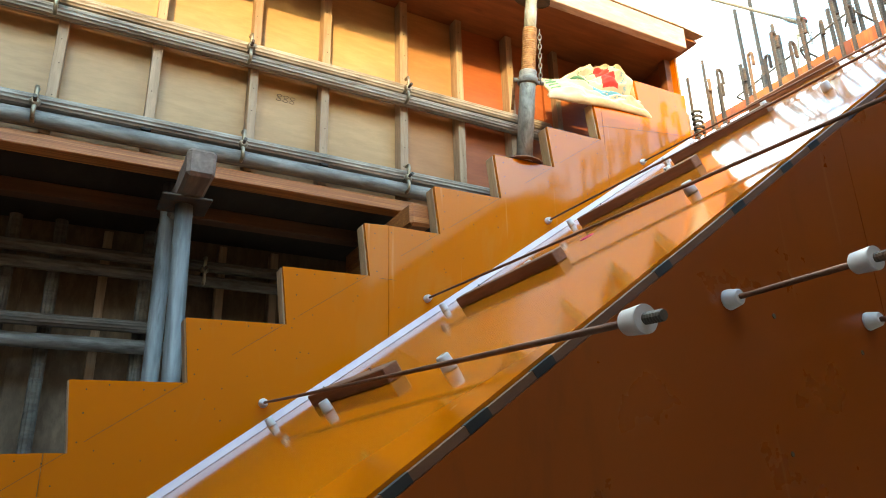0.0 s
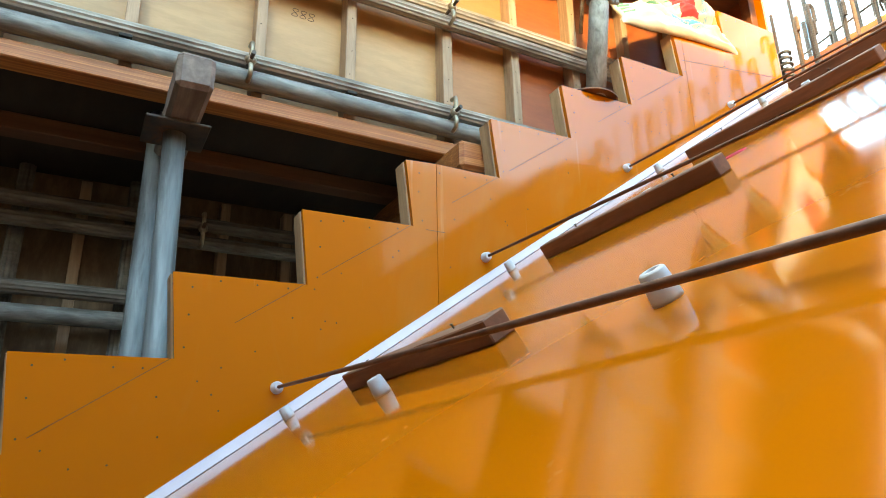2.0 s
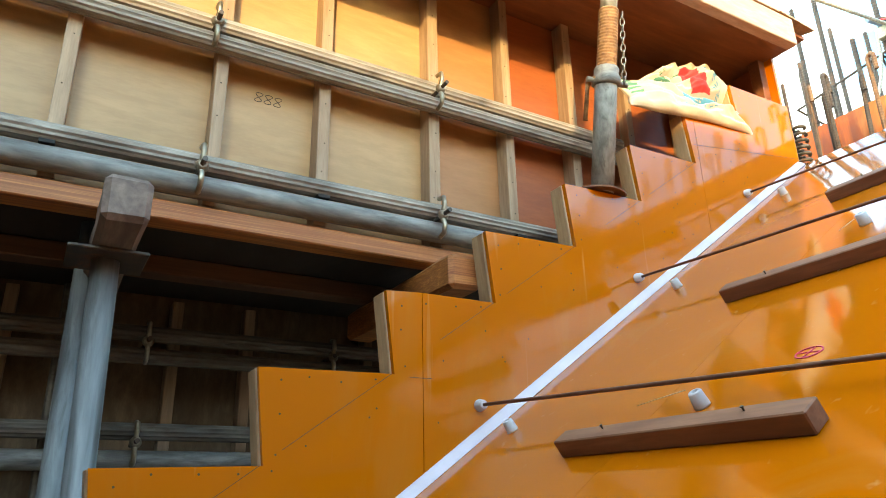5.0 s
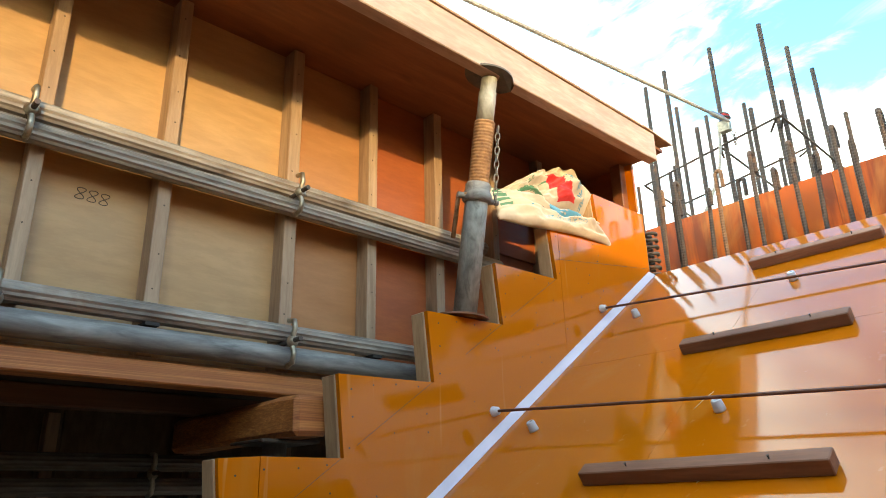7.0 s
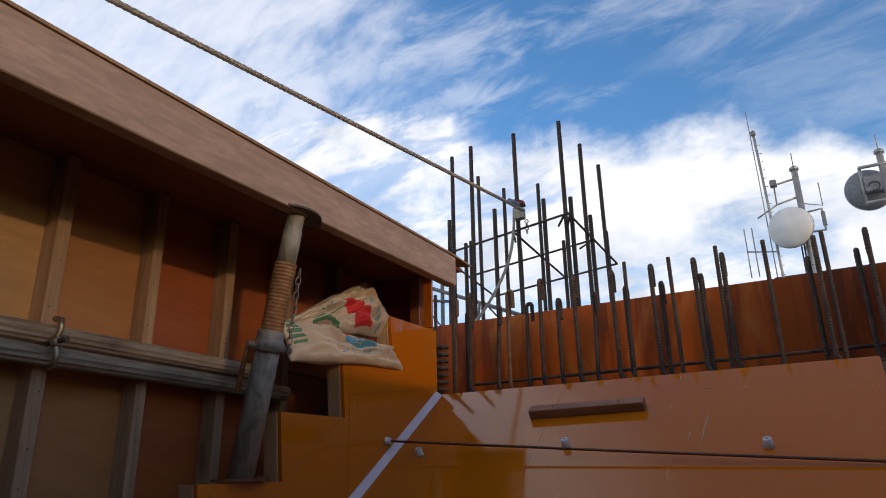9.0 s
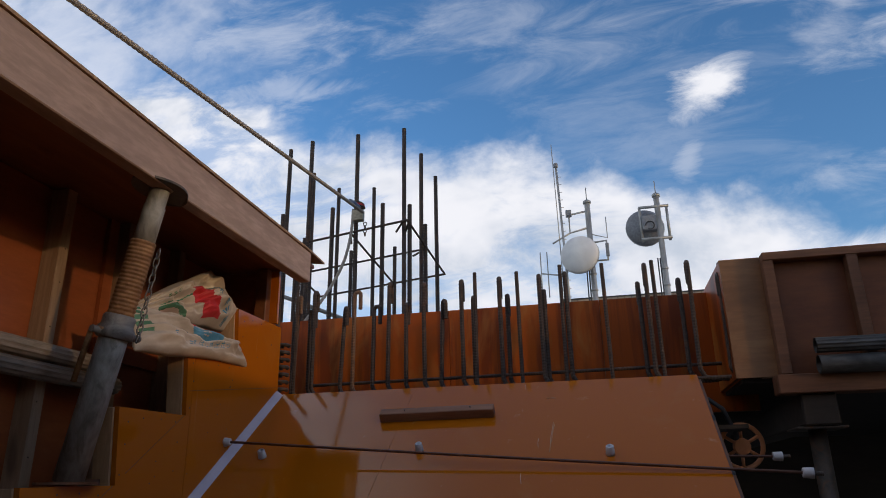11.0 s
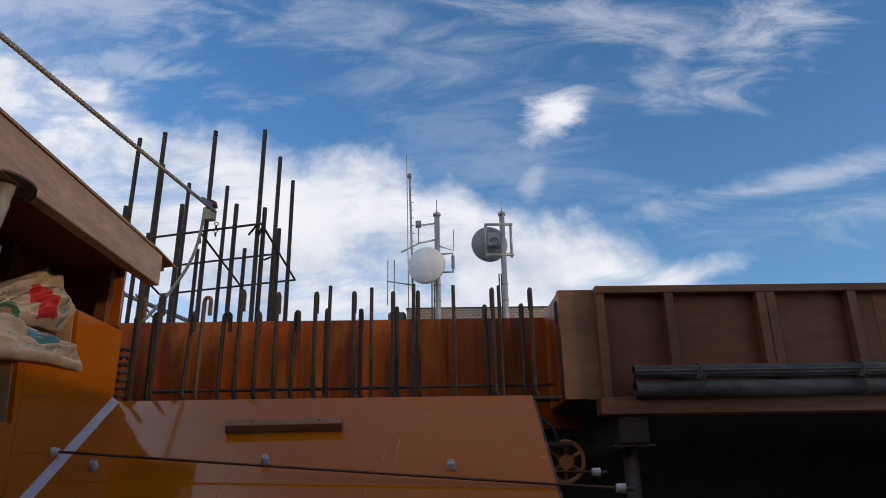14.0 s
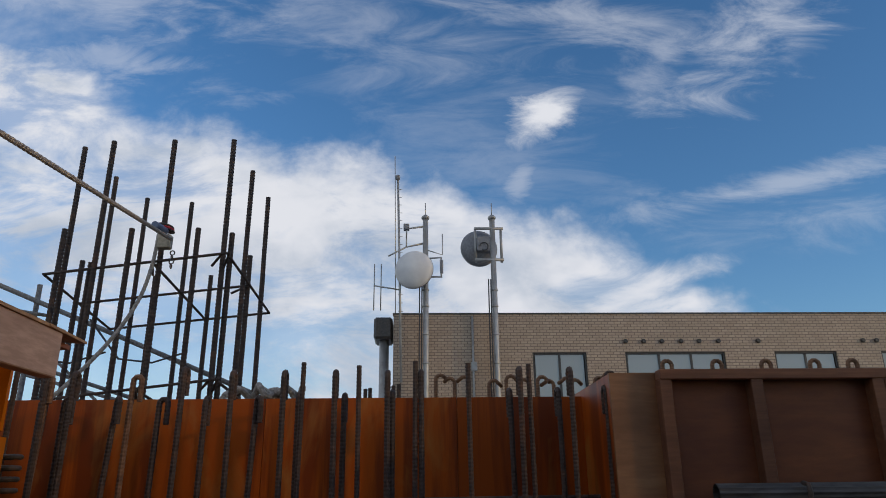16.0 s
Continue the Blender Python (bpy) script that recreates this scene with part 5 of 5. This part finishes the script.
# ---- building beyond ----
BX, BTOP = 25.0, 8.47
bld = thing("neighbour_building", "flat-roofed neighbouring building faced in beige tiles", "building")
wins = [(-3.10, -5.02), (-6.40, -10.0), (-11.79, -14.07), (-15.7, -19.2), (-21.0, -23.0)]
WZ0, WZ1 = 5.3, 7.09
specs, y = [], 1.80
for a, b in wins:
    specs.append((BX, BX + 0.25, a, y, -12.0, BTOP))
    specs.append((BX, BX + 0.25, b, a, WZ1, BTOP))
    specs.append((BX, BX + 0.25, b, a, -12.0, WZ0))
    y = b
specs.append((BX, BX + 0.25, -40.0, y, -12.0, BTOP))
for s in specs:
    part("wall", boxes(s), M_BRICK, bld)
part("side_wall", boxes((BX + 0.26, BX + 12, 1.55, 1.80, -12, BTOP - 0.01), (BX + 11.8, BX + 12, -40, 1.5, -12, BTOP - 0.01)), M_BRICK, bld)
part("roof", boxes((BX + 0.26, BX + 11.8, -40, 1.54, BTOP - 0.6, BTOP - 0.4)), M_CONC, bld)
part("coping", boxes((BX - 0.03, BX + 0.28, -40, 1.83, BTOP, BTOP + 0.05)), M_FRAME, bld, "thin dark metal coping")
part("corner_box", boxes((BX + 0.05, BX + 1.4, 1.835, 2.50, 7.62, 8.40), bev=0.08), M_FRAME, bld, "dark box at the roof corner")
bm = bmesh.new()
sweep(bm, [(BX + 0.5, 2.14, -12), (BX + 0.5, 2.14, 7.62)], 0.17, 14)
part("pipe", bm, M_MAST, bld, "grey vertical duct at the corner")
for a, b in wins:
    w = part("window", boxes((BX + 0.06, BX + 0.14, b, a, WZ1 - 0.07, WZ1 - .001), (BX + 0.06, BX + 0.14, b, a, WZ0, WZ0 + 0.07), (BX + 0.06, BX + 0.14, a - 0.07, a - 0.001, WZ0 + .071, WZ1 - .071), (BX + 0.06, BX + 0.14, b + 0.001, b + 0.07, WZ0 + .071, WZ1 - .071)), M_FRAME, bld, "bronze-framed window")
    n = 2 if a - b < 2.6 else 3
    for i in range(n):
        y0, y1 = b + 0.07 + (a - b - 0.14) * i / n, b + 0.07 + (a - b - 0.14) * (i + 1) / n
        part("pane", boxes((BX + 0.10, BX + 0.11, y0 + 0.03, y1 - 0.03, WZ0 + 0.072, WZ1 - 0.072)), M_GLASS, w)
        if i:
            part("mullion", boxes((BX + 0.07, BX + 0.135, y0 - 0.04, y0 + 0.04, WZ0 + 0.072, WZ1 - 0.072)), M_FRAME, w)
for y in (-6.45, -7.1, -7.75, -8.45, -9.1, -9.8, -11.25, -15.1, -15.6, -18.5):
    bm = bmesh.new()
    lathe(bm, [(0.075, 0), (0.085, 0.06), (0.06, 0.10)], 14, pose(BX, y, 7.47, 0, -90, 0))
    part("vent_cap", bm, M_FRAME, bld, "small round dark vent cap")
bm = bmesh.new()
sweep(bm, [(BX - 0.05, -1.0, 3.0), (BX - 0.05, -1.0, 8.4)], 0.04, 8)
part("conduit", bm, M_MAST, bld)
part("junction_box", boxes((BX - 0.12, BX - 0.02, -1.13, -0.93, 6.45, 6.75)), M_MAST, bld)
part("inner_floor", boxes((BX + 0.26, BX + 6, -40, 1.5, 4.0, 4.2), (BX + 6, BX + 6.2, -40, 1.5, 4.0, 8.0)), M_CONC, bld)

# masts and antennas standing before the facade
def dish_at(parent, m, r):
    bm = bmesh.new()
    lathe(bm, [(r, 0.0), (r, 0.10), (r * 0.97, 0.16), (r * 0.75, 0.26), (r * 0.4, 0.34), (0.02, 0.37)], 40, m)
    part("radome", bm, M_DISH, parent, "white conical antenna radome")
    bm = bmesh.new()
    lathe(bm, [(r * 1.01, 0.02), (r * 1.01, -0.02), (r * 0.8, -0.16), (r * 0.45, -0.26), (0.18, -0.30), (0.17, -0.42), (0.02, -0.43)], 40, m)
    part("reflector", bm, M_DISHBACK, parent, "grey dish back")


def mast(y, ztop, name_label):
    t = thing("antenna_mast", name_label, "antenna mast")
    X = BX - 0.5
    bm = bmesh.new()
    sweep(bm, [(X, y, -12), (X, y, 6.2), (X, y, ztop)], 0.100, 18)
    part("pole", bm, M_MAST, t)
    bm = bmesh.new()
    lathe(bm, [(0.100, 0), (0.145, 0.02), (0.145, 0.10), (0.11, 0.13), (0.05, 0.17)], 16, pose(X, y, ztop - 0.03))
    part("cap", bm, M_MAST, t)
    bm = bmesh.new()
    sweep(bm, [(X, y, ztop + 0.1), (X, y, ztop + 0.62)], 0.018, 6)
    part("lightning_rod", bm, M_MAST, t)
    for z in (8.6, 7.6, 6.6, 9.2):
        bm = bmesh.new()
        lathe(bm, [(0.105, 0), (0.125, 0.01), (0.125, 0.06), (0.105, 0.07)], 16, pose(X, y, z))
        part("band", bm, M_MAST, t)
    bm = bmesh.new()
    for k in (-1, 1):
        sweep(bm, [(X - 0.12, y + 0.20 + 0.03 * k, 2), (X - 0.12, y + 0.19 + 0.04 * k, 7.0), (X - 0.12, y + 0.17 + 0.04 * k, 9.6)], 0.025, 6)
    part("cable", bm, M_HOSE, t, "black antenna cables")
    return t, X


t, X = mast(0.66, 11.95, "galvanised mast with a white microwave dish and brackets")
dish_at(t, look((X - 0.35, 1.06, 9.86), (X - 10, 3.6, 10.3)) @ pose(0, 0, 0, 0, 180, 0), 0.68)
bm = bmesh.new()
sweep(bm, [(X, 0.66, 9.9), (X - 0.1, 0.95, 9.9)], 0.07, 8)
sweep(bm, [(X, 0.66, 9.7), (X - 0.1, 1.0, 9.55), (X - 0.2, 1.1, 9.55)], 0.05, 8)
sweep(bm, [(X, 0.66, 11.65), (X, 1.35, 11.55), (X, 1.35, 10.85), (X, 0.66, 11.0)], 0.04, 8)
sweep(bm, [(X, 1.35, 10.85), (X, 2.0, 10.5)], 0.03, 8)
sweep(bm, [(X, 0.66, 10.75), (X, 0.05, 10.55), (X, 0.05, 11.35)], 0.02, 6)
sweep(bm, [(X, 0.66, 9.72), (X, 0.1, 9.72), (X, 0.1, 10.45), (X, 0.66, 10.40)], 0.04, 8)
part("bracket", bm, M_MAST, t, "galvanised antenna brackets")
part("radio_box", boxes((X - 0.12, X + 0.12, 1.25, 1.46, 11.50, 11.72), bev=0.02), M_DISHBACK, t)
part("radio_box", boxes((X - 0.05, X + 0.05, 0.03, 0.15, 9.85, 10.35), bev=0.02), M_DISHBACK, t)
t, X = mast(-1.78, 11.95, "galvanised mast with a grey microwave dish seen from behind")
dish_at(t, look((X + 0.45, -1.32, 10.95), (X + 10, -0.2, 10.95)) @ pose(0, 0, 0, 0, 180, 0), 0.68)
bm = bmesh.new()
for zz in (11.55, 10.35):
    sweep(bm, [(X - 0.05, -1.12, zz), (X - 0.05, -2.16, zz)], 0.055, 8)
sweep(bm, [(X + 0.1, -1.16, 11.6), (X + 0.1, -1.16, 10.3)], 0.05, 8)
sweep(bm, [(X + 0.1, -2.10, 11.6), (X + 0.1, -2.10, 10.3)], 0.05, 8)
part("bracket", bm, M_MAST, t, "galvanised antenna brackets")
part("radio_box", boxes((X - 0.05, X + 0.25, -1.75, -1.2, 10.7, 11.25), bev=0.03), M_DISHBACK, t)
bm = bmesh.new()
sweep(bm, arc((X - 0.1, -1.45, 10.85), 0.15, 0, 300, 12, (0, 1, 0), (0, 0, 1)), 0.02, 6)
part("cable_loop", bm, M_HOSE, t)
wa = thing("whip_antenna", "slender galvanised whip antenna with a small side aerial", "antenna")
bm = bmesh.new()
sweep(bm, [(X, 1.50, 6.0), (X, 1.58, 9.5), (X, 1.68, 13.55)], 0.042, 10)
part("pole", bm, M_MAST, wa)
bm = bmesh.new()
sweep(bm, [(X, 1.72, 8.4), (X, 1.76, 12.0), (X, 1.80, 14.5)], 0.017, 6)
part("whip", bm, M_MAST, wa)
bm = bmesh.new()
sweep(bm, [(X, 1.6, 9.25), (X, 2.50, 9.40)], 0.025, 6)
for yy in (2.48, 2.24):
    sweep(bm, [(X, yy, 8.5), (X, yy, 10.2)], 0.02, 6)
part("side_aerial", bm, M_MAST, wa)
bm = bmesh.new()
for k in range(22):
    sweep(bm, [(X, 1.50 + 0.0045 * k - 0.07, 6.6 + 0.31 * k), (X, 1.50 + 0.0045 * k + 0.09, 6.6 + 0.31 * k)], 0.012, 5)
part("climbing_pegs", bm, M_MAST, wa)
bm = bmesh.new()
lathe(bm, [(0.045, 0), (0.085, 0.03), (0.085, 0.16), (0.05, 0.20)], 10, pose(X, 1.685, 13.50))
part("cap", bm, M_DISHBACK, wa)

# ---- scaffold beyond the column ----
sc = thing("scaffold", "distant galvanised pipe scaffold with hanging cables", "scaffold")
def scaf(pts, r=0.019):
    bm = bmesh.new()
    sweep(bm, pts, r, 10)
    part("tube", bm, M_GALV, sc)
scaf([(6.0, 5.2, 4.45), (6.2, 2.2, 3.20)])
scaf([(6.05, 5.2, 3.85), (6.25, 2.4, 2.95)], 0.015)
scaf([(6.1, 3.92, -12.0), (6.1, 3.92, 4.05)])
scaf([(6.0, 4.6, 3.92), (6.1, 3.8, 3.80)], 0.014)
scaf([(6.1, 3.60, 3.0), (6.1, 3.52, 3.75)], 0.012)
scaf([(6.1, 3.9, 3.35), (6.3, 2.6, 3.0)], 0.013)
scaf([(6.3, 2.9, 2.7), (6.1, 3.75, 3.5)], 0.011)
for y0 in (3.55, 2.95):
    bm = bmesh.new()
    sweep(bm, [(6.0, y0 + 0.5, 3.75), (6.0, y0 + 0.25, 3.45), (6.0, y0, 3.42), (6.0, y0 - 0.25, 3.5)], 0.008, 6)
    part("cable", bm, M_HOSE, sc)
